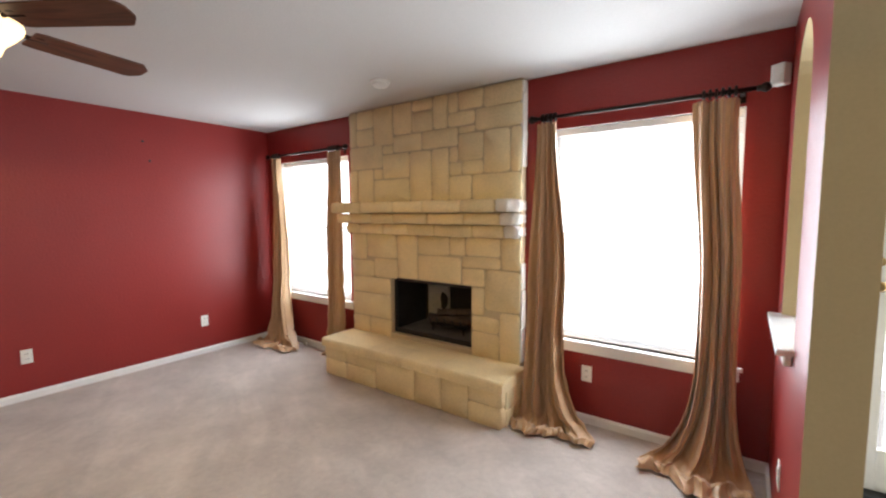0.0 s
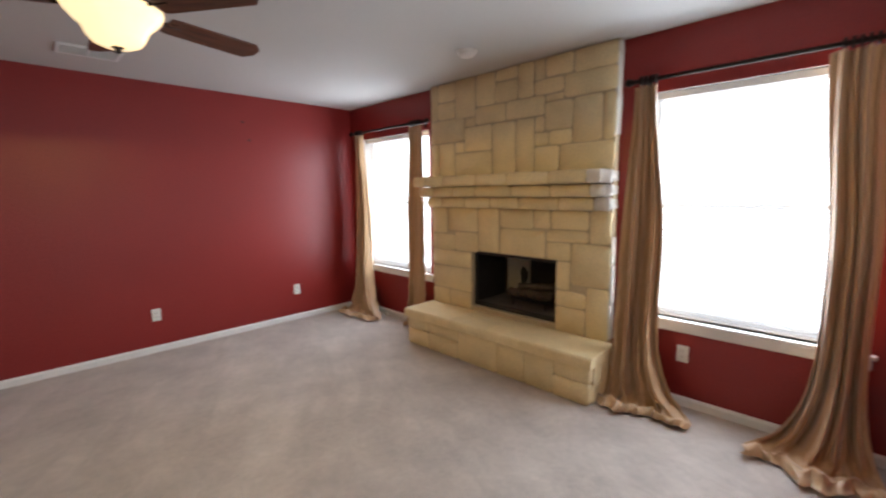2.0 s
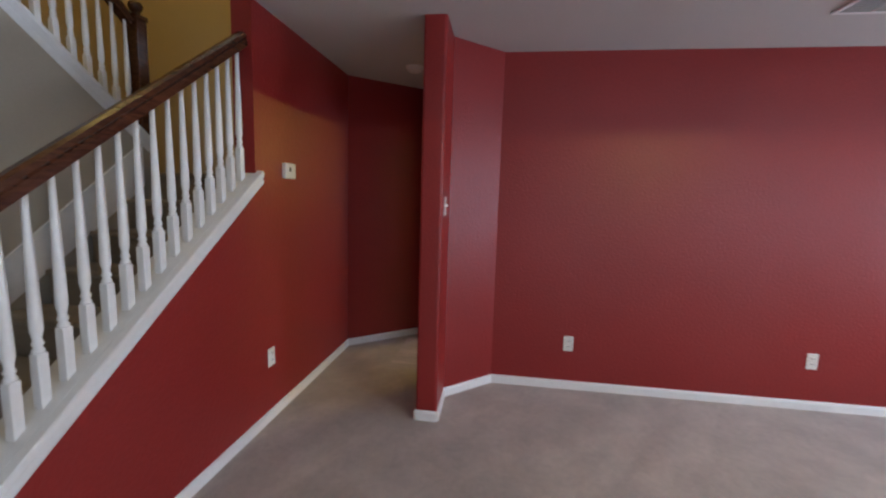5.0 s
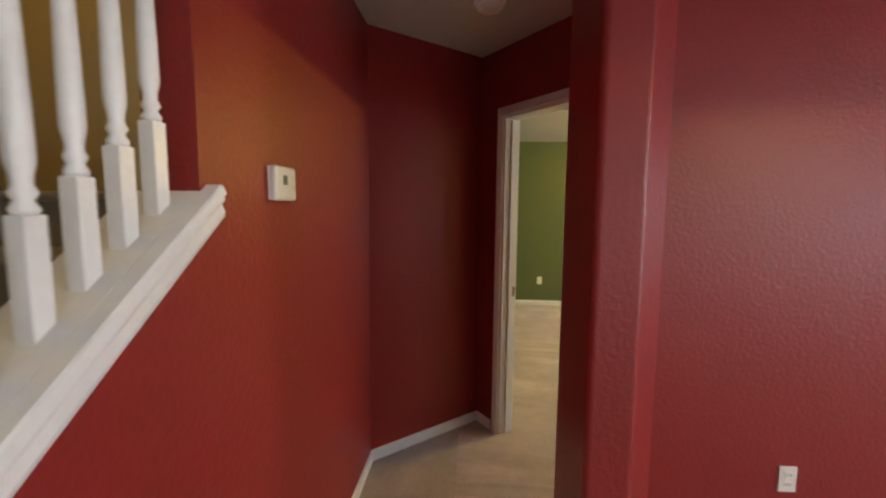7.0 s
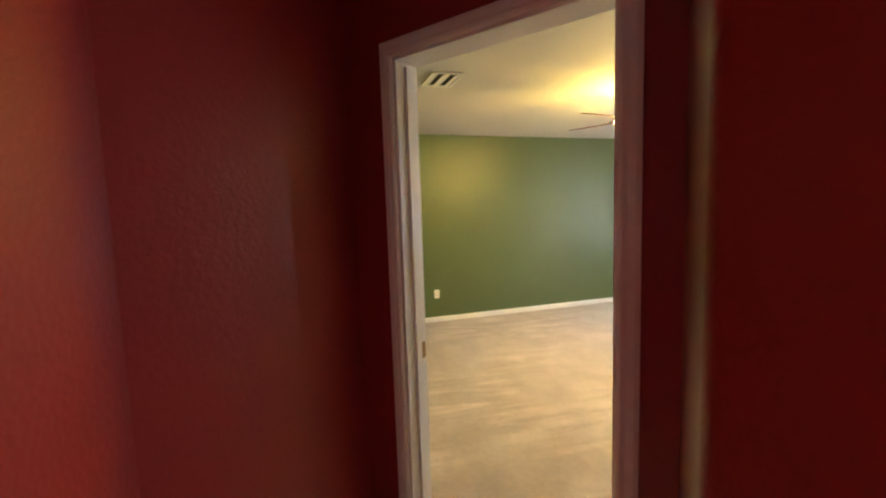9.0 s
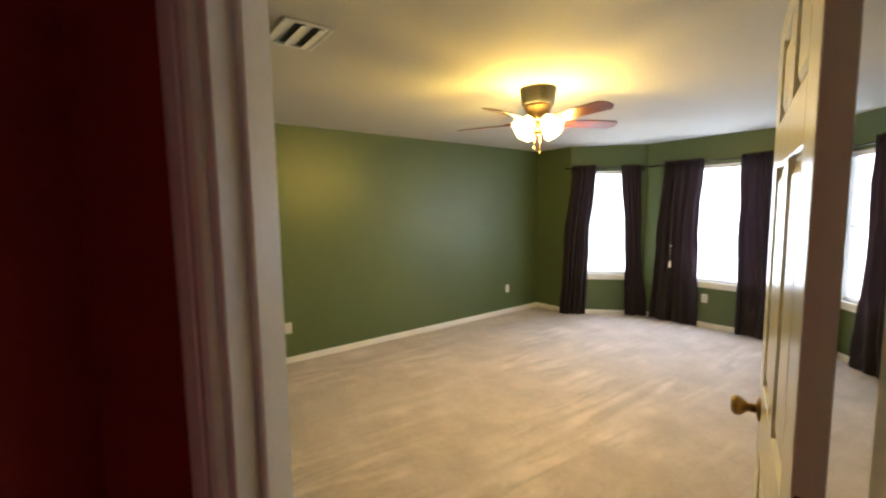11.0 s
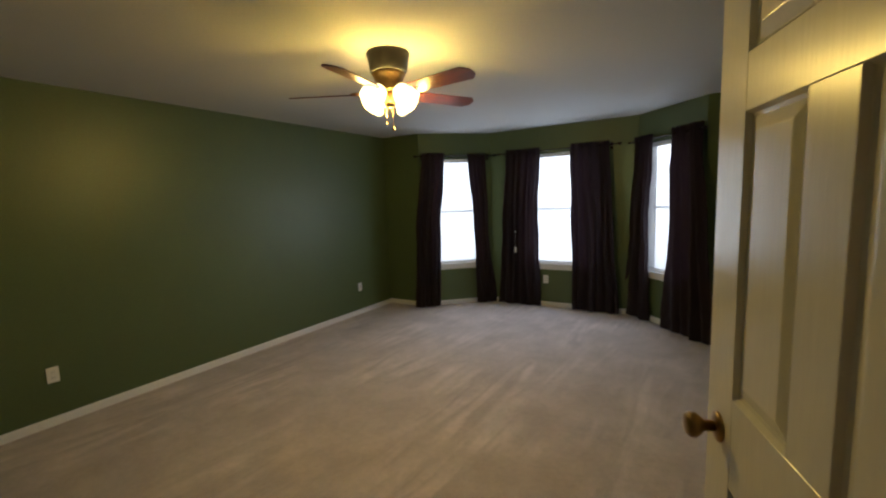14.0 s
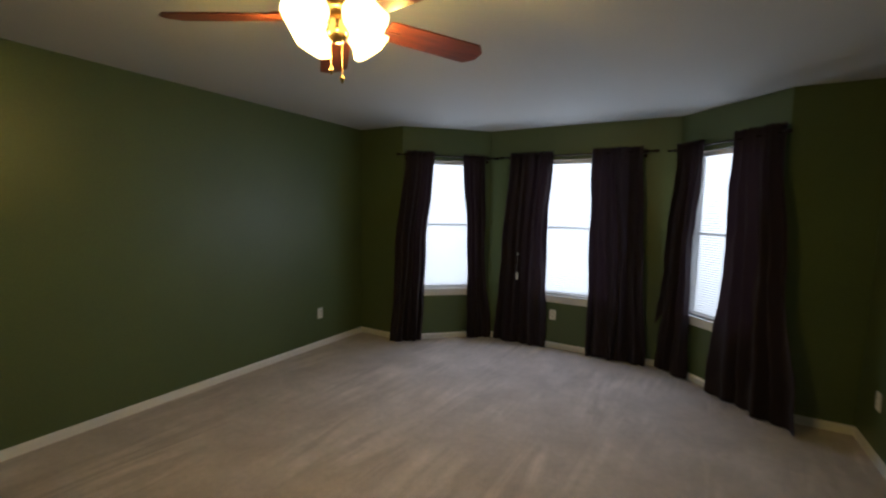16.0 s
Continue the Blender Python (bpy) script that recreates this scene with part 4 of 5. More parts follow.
# ---- small wall and ceiling things ----
def outlet(m, tall=0.115, label="white duplex power outlet low on a painted wall", group="power outlets"):
    ob = thing("power_outlet", m, label, "outlet", group)
    part("cover_plate", box(bmesh.new(), -0.036, 0.036, -0.007, 0, -tall / 2, tall / 2, 0.003, seg=2), PLASTIC, ob)
    for z in (-0.021, 0.021):
        f = part("socket_face", box(bmesh.new(), -0.017, 0.017, -0.010, -0.006, z - 0.014, z + 0.014, 0.003), PLASTIC, ob)
        part("slot", box(bmesh.new(), -0.008, -0.005, -0.0105, -0.0095, z - 0.004, z + 0.006), SLOT, f)
        part("slot", box(bmesh.new(), 0.005, 0.008, -0.0105, -0.0095, z - 0.004, z + 0.006), SLOT, f)
    part("screw", lathe(bmesh.new(), [(0.003, 0), (0.003, 0.002)], 8, pose(0, -0.0065, 0, 90)), PLASTIC, ob)
    return ob


WEST = lambda y, z: pose(0, y, z, 0, 0, 90)
for y in (-0.829, -2.213, -3.875):
    outlet(WEST(y, 0.335))
outlet(pose(3.82, 0, 0.34))
outlet(pose(0.81, YH, 0.385, 0, 0, 180))
outlet(pose(XE, -0.70, 0.345, 0, 0, -90))
BWEST = lambda y: pose(XW, y, 0.355, 0, 0, 90)
for y in (-0.54, -3.81, -4.19):
    outlet(BWEST(y))
outlet(place(*L2, 0.81, 0.36))
outlet(pose(XB, -0.19, 0.36, 0, 0, -90))

sw = thing("light_switch", pose(0.537, -4.774, 1.35, 0, 0, 180), "white rocker light switch on a red wall", "switch")
part("cover_plate", box(bmesh.new(), -0.036, 0.036, -0.007, 0, -0.058, 0.058, 0.003, seg=2), PLASTIC, sw)
part("toggle", box(bmesh.new(), -0.006, 0.006, -0.020, -0.006, -0.004, 0.012, 0.002), PLASTIC, sw)

th = thing("thermostat", pose(0.571, YH, 1.542, 0, 0, 180), "white wall thermostat with a small grey display", "thermostat")
part("case", box(bmesh.new(), -0.066, 0.066, -0.028, -0.006, -0.050, 0.050, 0.009, seg=3), PLASTIC, th, smooth=False)
part("back_plate", box(bmesh.new(), -0.064, 0.064, -0.007, 0, -0.048, 0.048, 0.002), PLASTIC, th)
part("display", box(bmesh.new(), -0.024, 0.002, -0.0295, -0.027, -0.004, 0.024, 0.001), SHADEGREY, th, "grey-green display")
for z in (0.018, -0.008):
    part("button", box(bmesh.new(), 0.034, 0.050, -0.0305, -0.027, z - 0.007, z + 0.007, 0.002), PLASTIC, th)
part("lower_flap", box(bmesh.new(), -0.046, 0.02, -0.0292, -0.027, -0.040, -0.030, 0.001), PLASTIC, th)

sensor = thing("motion_sensor", pose(4.80, -0.055, 2.19, 0, 0, -35), "white plastic alarm sensor high in a wall corner", "sensor")
part("housing", box(bmesh.new(), -0.035, 0.035, -0.03, 0.03, -0.055, 0.055, 0.008, seg=2), PLASTIC, sensor)
part("lens", box(bmesh.new(), -0.022, 0.022, -0.034, -0.028, -0.045, 0.0, 0.004, seg=2), PLASTIC, sensor)
part("mount", box(bmesh.new(), -0.012, 0.012, 0.028, 0.062, -0.02, 0.02, 0.002), PLASTIC, sensor)


# dark discs put in for the ceiling fan's reflection in the glossy red paint
for y, z in ((-1.30, 2.17), (-1.25, 1.99)):
    anchor = thing("fan_reflection_mark", WEST(y, z), "small dark disc standing in for a fan reflection on a red wall", "anchor", "wall anchors")
    part("plug", lathe(bmesh.new(), [(0.011, 0.0), (0.012, 0.002), (0.006, 0.004)], 12, pose(0, 0, 0, 90)), SLOT, anchor)


def smoke_detector(x, y):
    ob = thing("smoke_detector", pose(x, y, H), "round white smoke detector on the ceiling", "detector", "smoke detectors")
    part("base", lathe(bmesh.new(), [(0.072, -0.012), (0.075, -0.006), (0.075, 0)], 28), PLASTIC, ob, smooth=False)
    part("cover", lathe(bmesh.new(), [(0.018, -0.044), (0.045, -0.040), (0.060, -0.028), (0.062, -0.012)], 28), PLASTIC, ob)
    part("test_button", lathe(bmesh.new(), [(0.009, -0.047), (0.010, -0.043)], 14, pose(0.022, 0, 0)), PLASTIC, ob)


smoke_detector(2.462, -0.62)
smoke_detector(-0.32, -5.165)


def ceiling_vent(x, y, turn, w, d, n, inside, pitch, deep):
    ob = thing("ceiling_vent", pose(x, y, H, 0, 0, turn), "white louvred metal air vent in the ceiling", "vent", "ceiling vents")
    bm = bmesh.new()
    for x0, x1, y0, y1 in ((-w / 2, w / 2, -d / 2, -d / 2 + 0.025), (-w / 2, w / 2, d / 2 - 0.025, d / 2), (-w / 2, -w / 2 + 0.025, -d / 2 + 0.025, d / 2 - 0.025), (w / 2 - 0.025, w / 2, -d / 2 + 0.025, d / 2 - 0.025), (-0.006, 0.006, -d / 2 + 0.025, d / 2 - 0.025))[:5 if n > 5 else 4]:
        box(bm, x0, x1, y0, y1, -0.012, -0.001, 0.003)
    part("frame", bm, WHITE, ob)
    # flat sheet whose colour stands for the shade inside the duct
    part("backing", box(bmesh.new(), -w / 2 + 0.02, w / 2 - 0.02, -d / 2 + 0.02, d / 2 - 0.02, -0.003, -0.001), inside, ob)
    for k in range(n):
        y = -d / 2 + 0.032 + (d - 0.064) * k / (n - 1)
        part("slat", box(bmesh.new(), -w / 2 + 0.025, w / 2 - 0.025, -deep, deep, -0.0007, 0.0007, 0, pose(0, y, -0.009, pitch)), WHITE, ob)


ceiling_vent(0.655, -2.555, 90, 0.36, 0.25, 9, VENTGREY, 35, 0.008)
ceiling_vent(-2.41, -4.37, 0, 0.33, 0.24, 3, SLOT, 14, 0.040)


# ---- ceiling fans ----
def blade_mesh(r0, r1, w0, w1):
    bm = bmesh.new()
    out = []
    pts = [(r0, -w0 / 2), (r0 + 0.03, -w0 / 2 - 0.006), (r1 - 0.045, -w1 / 2), (r1 - 0.036, -w1 / 2 + 0.004), (r1 - 0.004, -w1 / 2 + 0.036), (r1, -w1 / 2 + 0.046)]
    ring = pts + [(x, -y) for x, y in pts[::-1]]
    t = radians(-13)
    for dz in (-0.003, 0.003):
        out.append([bm.verts.new((x, y * math.cos(t), dz + y * math.sin(t))) for x, y in ring])
    n = len(ring)
    bm.faces.new(out[0][::-1])
    bm.faces.new(out[1])
    for i in range(n):
        bm.faces.new((out[0][i], out[0][(i + 1) % n], out[1][(i + 1) % n], out[1][i]))
    bmesh.ops.bevel(bm, geom=[e for e in bm.edges if len(e.link_faces) == 2 and e.calc_face_angle() > 1.2], offset=0.0015, segments=1, affect="EDGES")
    return bm


def fan(centre, start, zb, reach, metal, bladewood, label, drum):
    ob = thing("ceiling_fan", pose(*centre, H), label, "ceiling fan")
    z = zb - H
    if drum:
        part("canopy", lathe(bmesh.new(), [(0.05, -0.122), (0.108, -0.120), (0.116, -0.112), (0.128, -0.03), (0.134, -0.010), (0.130, 0)], 32), BLACK, ob, "black flush-mount canopy", True)
        part("motor_housing", lathe(bmesh.new(), [(0.050, z - 0.01), (0.075, z + 0.002), (0.082, z + 0.02), (0.070, z + 0.04), (0.098, -0.140), (0.106, -0.130), (0.100, -0.120)], 32), metal, ob, smooth=True)
        part("light_hub", lathe(bmesh.new(), [(0.018, z - 0.085), (0.035, z - 0.075), (0.045, z - 0.05), (0.036, z - 0.03), (0.050, z - 0.008)], 24), metal, ob, smooth=True)
    else:
        part("canopy", lathe(bmesh.new(), [(0.035, -0.07), (0.06, -0.05), (0.072, -0.012), (0.072, 0)], 28), metal, ob, smooth=True)
        part("downrod", lathe(bmesh.new(), [(0.013, z + 0.10), (0.013, -0.06)], 14), metal, ob, smooth=True)
        part("motor_housing", lathe(bmesh.new(), [(0.09, z - 0.035), (0.118, z - 0.02), (0.128, z + 0.02), (0.118, z + 0.06), (0.07, z + 0.09), (0.03, z + 0.11)], 32), metal, ob, smooth=True)
        part("light_fitter", lathe(bmesh.new(), [(0.10, z - 0.055), (0.115, z - 0.045), (0.095, z - 0.034)], 28), metal, ob, smooth=True)
    for k in range(5):
        m = pose(0, 0, z, 0, 0, start + 72 * k)
        b = part("blade", blade_mesh(0.19, reach, 0.105, 0.135), bladewood, ob, at=m)
        bm = bmesh.new()
        tube(bm, [(0.09, 0, 0.006), (0.13, 0, -0.004), (0.17, 0, 0.004), (0.25, 0, 0.004)], 0.009, 8)
        lathe(bm, [(0.028, 0.002), (0.033, 0.006), (0.020, 0.012)], 14, pose(0.215, 0, 0.0))
        part("blade_arm", bm, metal, b, smooth=True)
    return ob


f1 = fan(FAN1, 104, 2.157, 0.625, ROD, WALNUT, "five-blade ceiling fan with dark wood blades and a lit glass bowl", False)
bm = lathe(bmesh.new(), [(0.012, -0.425), (0.052, -0.422), (0.078, -0.410), (0.096, -0.388), (0.110, -0.352), (0.138, -0.325), (0.160, -0.297), (0.166, -0.280), (0.158, -0.274)], 48, None, lambda a, i: 1 + 0.012 * math.cos(12 * a) * (i > 3))
part("glass_bowl", bm, BOWL, f1, "lit alabaster glass bowl", True)
part("finial", lathe(bmesh.new(), [(0.004, -0.448), (0.014, -0.440), (0.010, -0.432), (0.024, -0.424)], 16), ROD, f1, smooth=True)
part("pull_chain", tube(bmesh.new(), [(0.10, 0.02, -0.28), (0.135, 0.04, -0.30)], 0.0015, 5), BRASS, f1)

f2 = fan(FAN2, -8, 2.197, 0.64, BRASS, CHERRY, "five-blade ceiling fan with cherry blades and four lit tulip shades", True)
for k in range(4):
    a = 83 + 90 * k
    arm = part("lamp_arm", tube(bmesh.new(), [(0.02, 0, -0.245), (0.045, 0, -0.222), (0.065, 0, -0.232)], 0.008, 8), BRASS, f2, at=pose(0, 0, 0, 0, 0, a), smooth=True)
    lean = pose(0.06, 0, -0.222, 0, 128, 0)
    part("socket", lathe(bmesh.new(), [(0.016, -0.01), (0.022, 0.0), (0.024, 0.025)], 16, lean), BRASS, arm, smooth=True)
    bm = lathe(bmesh.new(), [(0.024, 0.015), (0.046, 0.030), (0.060, 0.060), (0.061, 0.090), (0.070, 0.118), (0.078, 0.128), (0.030, 0.115)], 24, lean, lambda a, i: 1 + 0.05 * math.cos(6 * a) * (i in (4, 5)))
    part("tulip_shade", bm, TULIP, arm, "lit frosted glass tulip shade", True)
for dx, dy, ln in ((0.02, 0.0, 0.13), (-0.015, -0.02, 0.10)):
    bm = tube(bmesh.new(), [(dx, dy, -0.31), (dx, dy, -0.31 - ln)], 0.0016, 5)
    lathe(bm, [(0.003, -0.345 - ln), (0.009, -0.33 - ln), (0.003, -0.315 - ln)], 10, pose(dx, dy, 0))
    part("pull_chain", bm, BRIGHTBRASS, f2)


# ---- the bedroom door ----
DM = pose(HALL.x, HALL.y, 0, 0, 0, 36)
fr = new("door_frame")
fr.matrix_basis = DM
tagged(fr, "white painted door casing and jambs round the bedroom doorway", "door frame", kind="structure")
cw = 0.057
prof = [(0, 0), (0, cw), (0.006, cw), (0.011, cw - 0.012), (0.013, cw - 0.03), (0.011, 0.024), (0.016, 0.012), (0.013, 0.004), (0.008, 0)]
for side, y, turn in (("hall", 0.0, 1), ("bedroom", 0.12, -1)):
    for x, sgn in ((D0 + 0.006, -1), (D1 - 0.006, 1)):
        bm = bmesh.new()
        lo = [bm.verts.new((x + sgn * u, y - turn * o, FL)) for o, u in prof]
        hi = [bm.verts.new((x + sgn * u, y - turn * o, DH - 0.006 + u)) for o, u in prof]
        for i in range(len(prof)):
            j = (i + 1) % len(prof)
            bm.faces.new((lo[i], lo[j], hi[j], hi[i]))
        bm.faces.new(lo)
        bm.faces.new(hi)
        part("side_casing", bm, WHITE, fr)
    bm = bmesh.new()
    lo = [bm.verts.new((D0 + 0.006 - u, y - turn * o, DH - 0.006 + u)) for o, u in prof]
    hi = [bm.verts.new((D1 - 0.006 + u, y - turn * o, DH - 0.006 + u)) for o, u in prof]
    for i in range(len(prof)):
        j = (i + 1) % len(prof)
        bm.faces.new((lo[i], lo[j], hi[j], hi[i]))
    bm.faces.new(lo)
    bm.faces.new(hi)
    part("head_casing", bm, WHITE, fr)
for x0, x1 in ((D0 + 0.001, D0 + 0.018), (D1 - 0.018, D1 - 0.001)):
    part("jamb", box(bmesh.new(), x0, x1, 0.001, 0.119, FL, DH - 0.018, 0.002), WHITE, fr)
    xa = x1 if x0 < 0.5 else x0 - 0.012
    part("door_stop", box(bmesh.new(), xa, xa + 0.012, 0.045, 0.080, FL, DH - 0.03, 0.003), WHITE, fr)
part("head_jamb", box(bmesh.new(), D0 + 0.001, D1 - 0.001, 0.001, 0.119, DH - 0.018, DH - 0.001, 0.002), WHITE, fr)
part("strike_plate", box(bmesh.new(), D0 + 0.018, D0 + 0.0195, 0.085, 0.110, 0.90, 0.965), BRASS, fr, "brass strike plate")

hinge = Vector((-0.399, -4.447))
way = Vector((-0.301, 0.954)).normalized()
LW = 0.742
leaf = new("door_1")
leaf.matrix_basis = pose(hinge.x, hinge.y, -0.004, 0, 0, math.degrees(math.atan2(way.y, way.x)))
tagged(leaf, "white six-panel door standing open into the bedroom", "door", kind="structure")
T = 0.0175
rows_z = ((0.22, 0.93), (1.118, 1.668), (1.772, 1.966))
cols_x = ((0.118, 0.328), (0.432, 0.622))
bm = bmesh.new()
xs = [0, cols_x[0][0], cols_x[0][1], cols_x[1][0], cols_x[1][1], LW]
zs = [0] + [v for r in rows_z for v in r] + [2.024]
for x0, x1 in ((xs[0], xs[1]), (xs[4], xs[5])):
    box(bm, x0, x1, -T, T, 0, 2.024, 0.0015)
for z0, z1 in ((zs[0], zs[1]), (zs[2], zs[3]), (zs[4], zs[5]), (zs[6], zs[7])):
    box(bm, xs[1], xs[4], -T, T, z0, z1, 0.0015)
for z0, z1 in rows_z:
    box(bm, xs[2], xs[3], -T, T, z0, z1, 0.0015)
part("stiles_and_rails", bm, DOORPAINT, leaf)
for z0, z1 in rows_z:
    for x0, x1 in cols_x:
        bm = bmesh.new()
        for sgn in (-1, 1):
            steps = [(0, T), (0.005, T - 0.010), (0.012, T - 0.012), (0.036, T - 0.003), (0.039, T - 0.0025)]
            rings = [[bm.verts.new(c) for c in ((x0 + i, sgn * y, z0 + i), (x1 - i, sgn * y, z0 + i), (x1 - i, sgn * y, z1 - i), (x0 + i, sgn * y, z1 - i))] for i, y in steps]
            for a, b in zip(rings, rings[1:]):
                for k in range(4):
                    bm.faces.new((a[k], a[(k + 1) % 4], b[(k + 1) % 4], b[k]))
            bm.faces.new(rings[-1])
        part("panel", bm, DOORPAINT, leaf)
kx, kz = LW - 0.062, 1.03
for sgn in (-1, 1):
    m = pose(kx, sgn * T, kz, -90 * sgn, 0, 0)
    kn = part("door_knob", lathe(bmesh.new(), [(0.012, 0.004), (0.012, 0.028), (0.020, 0.036), (0.027, 0.046), (0.027, 0.056), (0.020, 0.064), (0.004, 0.066)], 24, m), BRASS, leaf, "aged brass door knob", True)
    part("rose", lathe(bmesh.new(), [(0.032, 0.0), (0.031, 0.005), (0.014, 0.009)], 24, m), BRASS, kn, smooth=True)
part("latch_plate", box(bmesh.new(), LW - 0.001, LW + 0.001, -0.012, 0.012, kz - 0.03, kz + 0.03), BRASS, leaf)
for z in (0.25, 1.15, 1.88):
    bm = lathe(bmesh.new(), [(0.007, z - 0.045), (0.008, z - 0.04), (0.008, z + 0.04), (0.007, z + 0.045)], 12, pose(-0.006, -T - 0.004, 0))
    box(bm, -0.002, 0.0, -T, T - 0.004, z - 0.044, z + 0.044)
    part("hinge", bm, HINGE, leaf, "dark red-brown hinge")


# a loose end on the living room floor
cord = thing("cable", pose(0, 0, FL), "loose white cable end lying on the carpet by the hearth", "cable")
part("lead", tube(bmesh.new(), [(0.68 + 0.035 * k, -0.05 - 0.03 * math.sin(k * 1.1), 0.008 + (0.03 if k == 0 else 0)) for k in range(11)], 0.005, 7), PLASTIC, cord, smooth=True)
part("plug", box(bmesh.new(), 0.65, 0.695, -0.07, -0.04, 0.002, 0.036, 0.006, seg=2), PLASTIC, cord)


# ---- stairs ----
RISE, RUN, NX5 = 0.19, 0.265, 1.213
nose = lambda n: NX5 + RUN * (5 - n)
CAPX, CAPZ, CS = 0.95, 1.495, 0.705
cap_z = lambda x: CAPZ - CS * (x - CAPX)
XEND = 2.52
YK0, YK1, YF = YH, YH - 0.12, -6.90

bm = bmesh.new()
prof = [(0.93, FL), (XEND, FL), (XEND, cap_z(XEND) - 0.03), (0.93, cap_z(0.93) - 0.03)]
a = [bm.verts.new((x, YK0, z)) for x, z in prof]
b = [bm.verts.new((x, YK1, z)) for x, z in prof]
bm.faces.new(a)
bm.faces.new(b[::-1])
for i in range(4):
    bm.faces.new((a[i], a[(i + 1) % 4], b[(i + 1) % 4], b[i]))
structure("wall_stair_knee", bm, RED, "dark red sloping knee wall under the stair rail", "wall")

# white cap with its stepped moulding
cap = bmesh.new()
shape = [(0.010, -0.085), (0.016, -0.072), (0.016, -0.050), (0.028, -0.040), (0.032, -0.026), (0.038, -0.024), (0.038, -0.004), (0.034, 0.0)]
x0, x1 = 0.91, XEND + 0.02
extrude_path(cap, [(0.001, 0.0), (0.001, -0.085)] + shape, (x1, YH, cap_z(x1)), (x0, YH, cap_z(x0)))
extrude_path(cap, [(0.0, 0.0), (-0.150, 0.0), (-0.150, -0.026), (0.0, -0.026)], (x1, YH, cap_z(x1)), (0.931, YH, cap_z(0.931)))
structure("trim_stair_cap", cap, WHITE, "white moulded cap along the sloping stair wall", "stair trim")


def baluster_mesh(h):
    """Square foot, turned vase and a long tapered shaft."""
    bm = box(bmesh.new(), -0.017, 0.017, -0.017, 0.017, -0.02, 0.17, 0.002)
    p = [(0.0165, 0.17), (0.0185, 0.178), (0.012, 0.19), (0.0175, 0.20), (0.0125, 0.212), (0.0135, 0.225), (0.018, 0.245), (0.0175, 0.30), (0.0145, 0.45), (0.0105, h - 0.12), (0.0095, h)]
    lathe(bm, p, 12)
    return mesh_from(bm, "baluster", WHITE, False)


def balusters(parent, xs, y, zf, h):
    me = baluster_mesh(h)
    for p in me.polygons:
        p.use_smooth = len(p.vertices) == 4 and p.area < 0.0016
    for x in xs:
        ob = new("baluster", me)
        ob.parent = parent
        ob.matrix_basis = pose(x, y, zf(x))


rail = thing("stair_railing", pose(0, 0, 0), "white turned balusters under a dark stained wooden handrail", "railing")
YB = YH - 0.055
balusters(rail, [0.985 + 0.0832 * k for k in range(19)], YB, cap_z, 0.72)
RZ = 0.72
hand = [(-0.030, -0.032), (0.030, -0.032), (0.030, -0.012), (0.024, 0.0), (0.033, 0.014), (0.028, 0.030), (0.012, 0.038), (-0.012, 0.038), (-0.028, 0.030), (-0.033, 0.014), (-0.024, 0.0), (-0.030, -0.012)]
bm = extrude_path(bmesh.new(), hand, (XEND, YB, cap_z(XEND) + RZ), (0.933, YB, cap_z(0.933) + RZ))
part("handrail", bm, RAILWOOD, rail, "dark stained handrail")


def newel(parent, x, y, z0, z1):
    bm = box(bmesh.new(), x - 0.043, x + 0.043, y - 0.043, y + 0.043, z0, z1 - 0.12, 0.004)
    box(bm, x - 0.052, x + 0.052, y - 0.052, y + 0.052, z1 - 0.12, z1 - 0.09, 0.006)
    lathe(bm, [(0.03, -0.09), (0.024, -0.075), (0.04, -0.05), (0.046, -0.03), (0.038, -0.01), (0.01, 0.0)], 20, pose(x, y, z1))
    return part("newel_post", bm, RAILWOOD, parent, "dark stained newel post")


newel(rail, XEND + 0.07, YB, FL, cap_z(XEND) + RZ + 0.13)

# carpeted steps of the first flight and the landing
STAIRCARPET = carpet("brown_stair_carpet", (0.26, 0.20, 0.13), 0.04)
steps = new("stairs")
tagged(steps, "carpeted stair flight rising to a landing", "stairs", kind="structure")
for n in range(1, 9):
    x1 = nose(n)
    xb = nose(n + 1) if n < 8 else -0.55
    y0 = YF + 0.016 if n < 8 else -8.0
    bm = box(bmesh.new(), xb, x1 - 0.02, y0, YK1, FL if n == 1 else RISE * (n - 1) - 0.05, RISE * n - 0.002)
    box(bm, xb, x1 + 0.006, y0, YK1 - 0.001, RISE * n - 0.035, RISE * n, 0.014, seg=3)
    part("step", bm, STAIRCARPET, steps)

# second flight, doubling back above the first
LZ = RISE * 8
up_x = lambda n: 0.42 + RUN * (n - 1)
for n in range(1, 8):
    bm = box(bmesh.new(), up_x(n), up_x(n + 1), -8.0, YF - 0.12, LZ + RISE * (n - 1) - 0.12, LZ + RISE * n - 0.002)
    box(bm, up_x(n) - 0.02, up_x(n + 1), -8.0, YF - 0.12, LZ + RISE * n - 0.03, LZ + RISE * n, 0.012, seg=2)
    part("step", bm, STAIRCARPET, steps)
US = 0.73
up_z = lambda x: 1.85 + US * (x - 0.58)
bm = bmesh.new()
prof = [(0.39, FL), (3.2, FL), (3.2, up_z(3.2) - 0.03), (0.39, up_z(0.39) - 0.03)]
a = [bm.verts.new((x, YF, z)) for x, z in prof]
b = [bm.verts.new((x, YF - 0.11, z)) for x, z in prof]
bm.faces.new(a)
bm.faces.new(b[::-1])
for i in range(4):
    bm.faces.new((a[i], a[(i + 1) % 4], b[(i + 1) % 4], b[i]))
structure("wall_upper_stair", bm, WHITEWALL, "off-white wall under the upper stair flight", "wall")
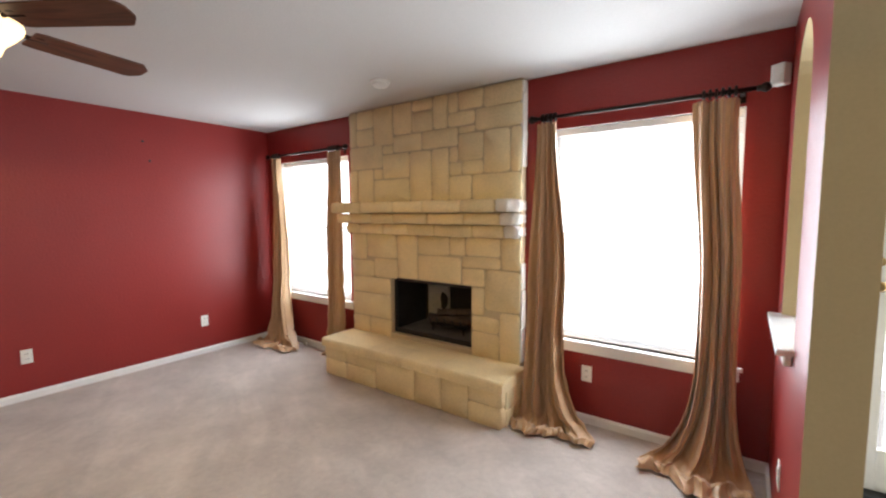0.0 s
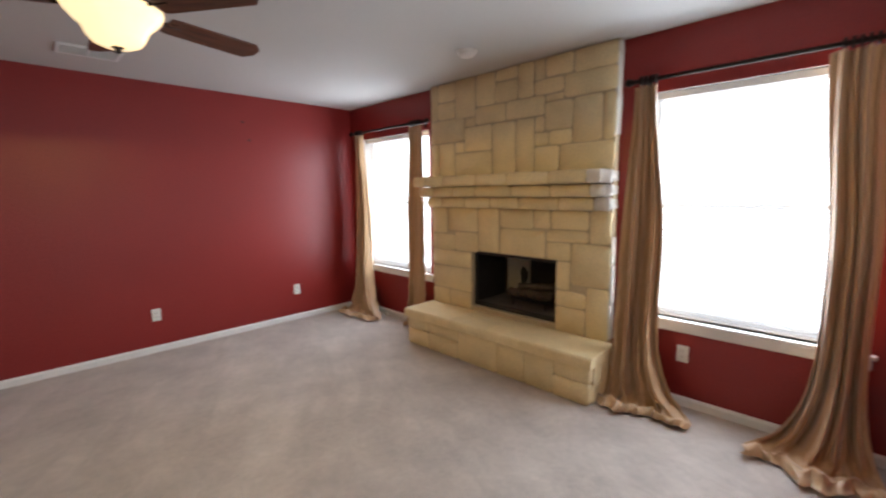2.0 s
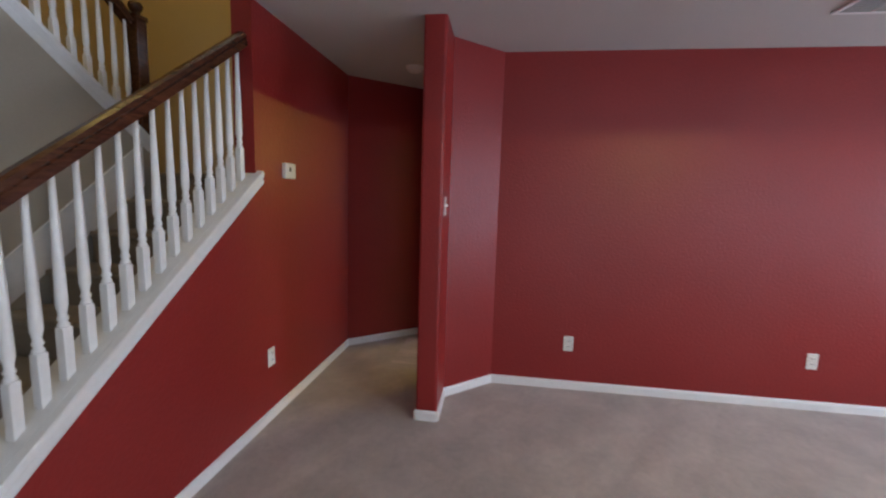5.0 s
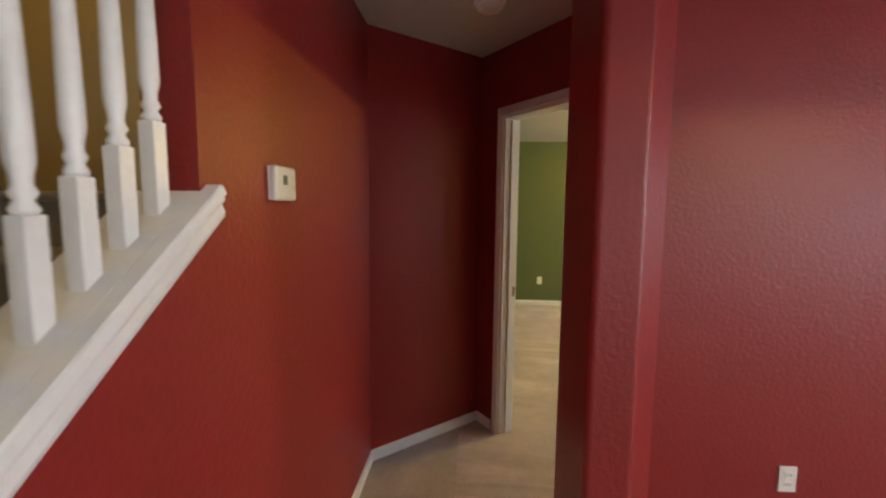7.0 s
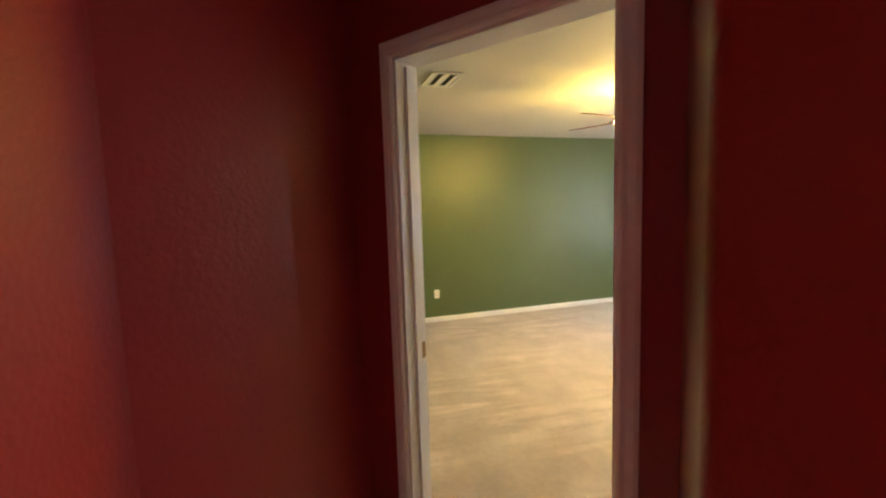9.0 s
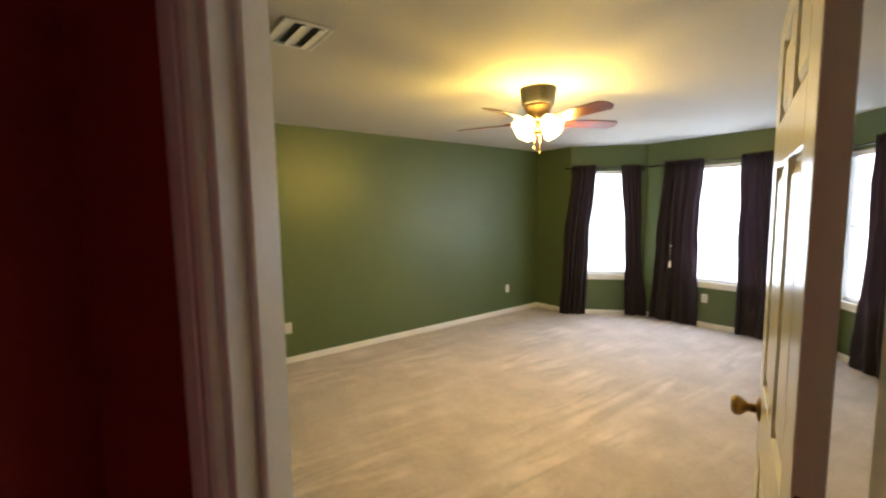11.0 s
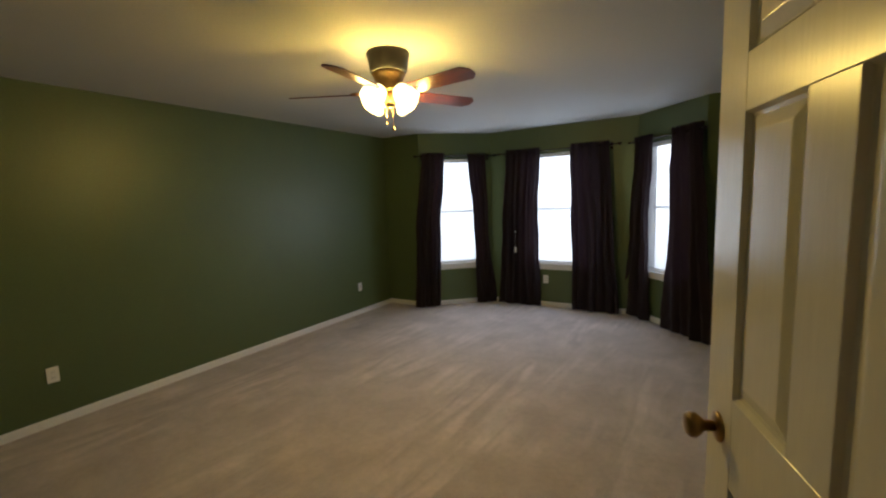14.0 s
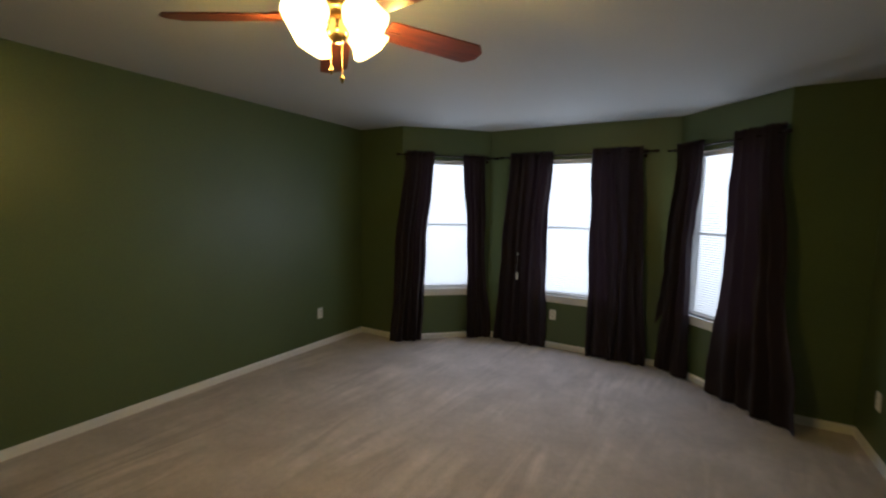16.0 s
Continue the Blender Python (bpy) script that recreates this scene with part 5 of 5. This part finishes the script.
cap = extrude_path(bmesh.new(), [(0.03, 0), (0.03, -0.02), (0.012, -0.05), (0.001, -0.085), (0.001, 0.0)], (3.2, YF, up_z(3.2)), (0.41, YF, up_z(0.41)))
extrude_path(cap, [(0.0, 0.0), (-0.13, 0.0), (-0.13, -0.026), (0.0, -0.026)], (3.2, YF, up_z(3.2)), (0.41, YF, up_z(0.41)))
structure("trim_upper_stair", cap, WHITE, "white stringer cap of the upper stair flight", "stair trim")
skirt = bmesh.new()
board = [(nose(8) + 0.10, LZ - 0.10), (nose(1) + 0.25, FL), (nose(1) + 0.25, 0.16), (nose(1) + 0.05, 0.30), (nose(8) + 0.10, LZ + 0.20)]
a = [skirt.verts.new((x, YF + 0.002, z)) for x, z in board]
b = [skirt.verts.new((x, YF + 0.014, z)) for x, z in board]
skirt.faces.new(a)
skirt.faces.new(b[::-1])
for i in range(5):
    skirt.faces.new((a[i], a[(i + 1) % 5], b[(i + 1) % 5], b[i]))
structure("trim_stair_skirt", skirt, WHITE, "white skirt board beside the carpeted steps", "stair trim")
rail2 = thing("upper_stair_railing", pose(0, 0, 0), "white balusters and dark rail of the upper stair flight", "railing")
balusters(rail2, [0.54 + 0.0925 * k for k in range(22)], YF - 0.05, up_z, 0.70)
bm = extrude_path(bmesh.new(), hand, (3.2, YF - 0.05, up_z(3.2) + 0.72), (0.50, YF - 0.05, up_z(0.50) + 0.72))
part("handrail", bm, RAILWOOD, rail2, "dark stained handrail")
newel(rail2, 0.445, YF - 0.05, LZ, 2.66)

# ---- pass-through ledge and patio door ----
led = bmesh.new()
box(led, XE - 0.055, XE + 0.13, OY1 + 0.02 - 0.06, OY0 + 0.05, OZ0 + 0.001, OZ0 + 0.026, 0.006, seg=2)
box(led, XE - 0.030, XE - 0.001, OY1 + 0.02 - 0.03, OY0 + 0.02, OZ0 - 0.045, OZ0 + 0.001, 0.006)
structure("trim_pass_through_ledge", led, WHITE, "white ledge in the arched pass-through", "ledge")

pd = new("door_2")
pd.matrix_basis = pose(PD0, 0, 0)
tagged(pd, "white glazed patio door with a mini blind", "door", kind="structure")
w = PD1 - PD0
bm = bmesh.new()
for x0, x1, z0, z1 in ((0.03, 0.13, 0.02, 2.03), (w - 0.13, w - 0.03, 0.02, 2.03), (0.13, w - 0.13, 0.02, 0.24), (0.13, w - 0.13, 1.93, 2.03)):
    box(bm, x0, x1, 0.06, 0.10, z0, z1, 0.004)
part("door_leaf", bm, WHITE, pd)
p = part("pane", box(bmesh.new(), 0.13, w - 0.13, 0.10, 0.106, 0.24, 1.93), GLASS, pd)
p.visible_shadow = False
for z, r in ((1.10, 0.020), (1.22, 0.022)):
    rose = part("rose", lathe(bmesh.new(), [(r + 0.004, 0.0), (r, 0.008), (0.012, 0.012)], 20, pose(0.085, 0.06, z, 90)), BRASS, pd, "aged brass rose plate", True)
    if z < 1.2:
        part("knob", lathe(bmesh.new(), [(0.010, 0.010), (0.012, 0.030), (0.026, 0.042), (0.027, 0.054), (0.016, 0.064)], 20, pose(0.085, 0.06, z, 90)), BRASS, rose, smooth=True)
    else:
        part("thumb_turn", box(bmesh.new(), 0.079, 0.091, 0.034, 0.050, z - 0.016, z + 0.016, 0.003), BRASS, rose)
bm = bmesh.new()
for x0, x1, z0, z1 in ((-0.07, 0.0, FL, 2.12), (w, w + 0.07, FL, 2.12), (0.0, w, 2.05, 2.12)):
    box(bm, x0, x1, -0.016, -0.001, z0, z1, 0.004)
part("casing", bm, WHITE, pd)
part("threshold", box(bmesh.new(), 0.0, w, -0.02, 0.14, FL + 0.001, 0.02, 0.004), SLOT, pd)
blind(pose(PD0 + 0.13, 0, 0.24), w - 0.26, 1.69, 30)

# vinyl flooring of the breakfast corner
structure("floor_nook", box(bmesh.new(), XE + 0.11, 8.9, -3.0, -0.002, FL + 0.0005, FL + 0.006), TILE, "grey vinyl floor by the patio door", "floor")
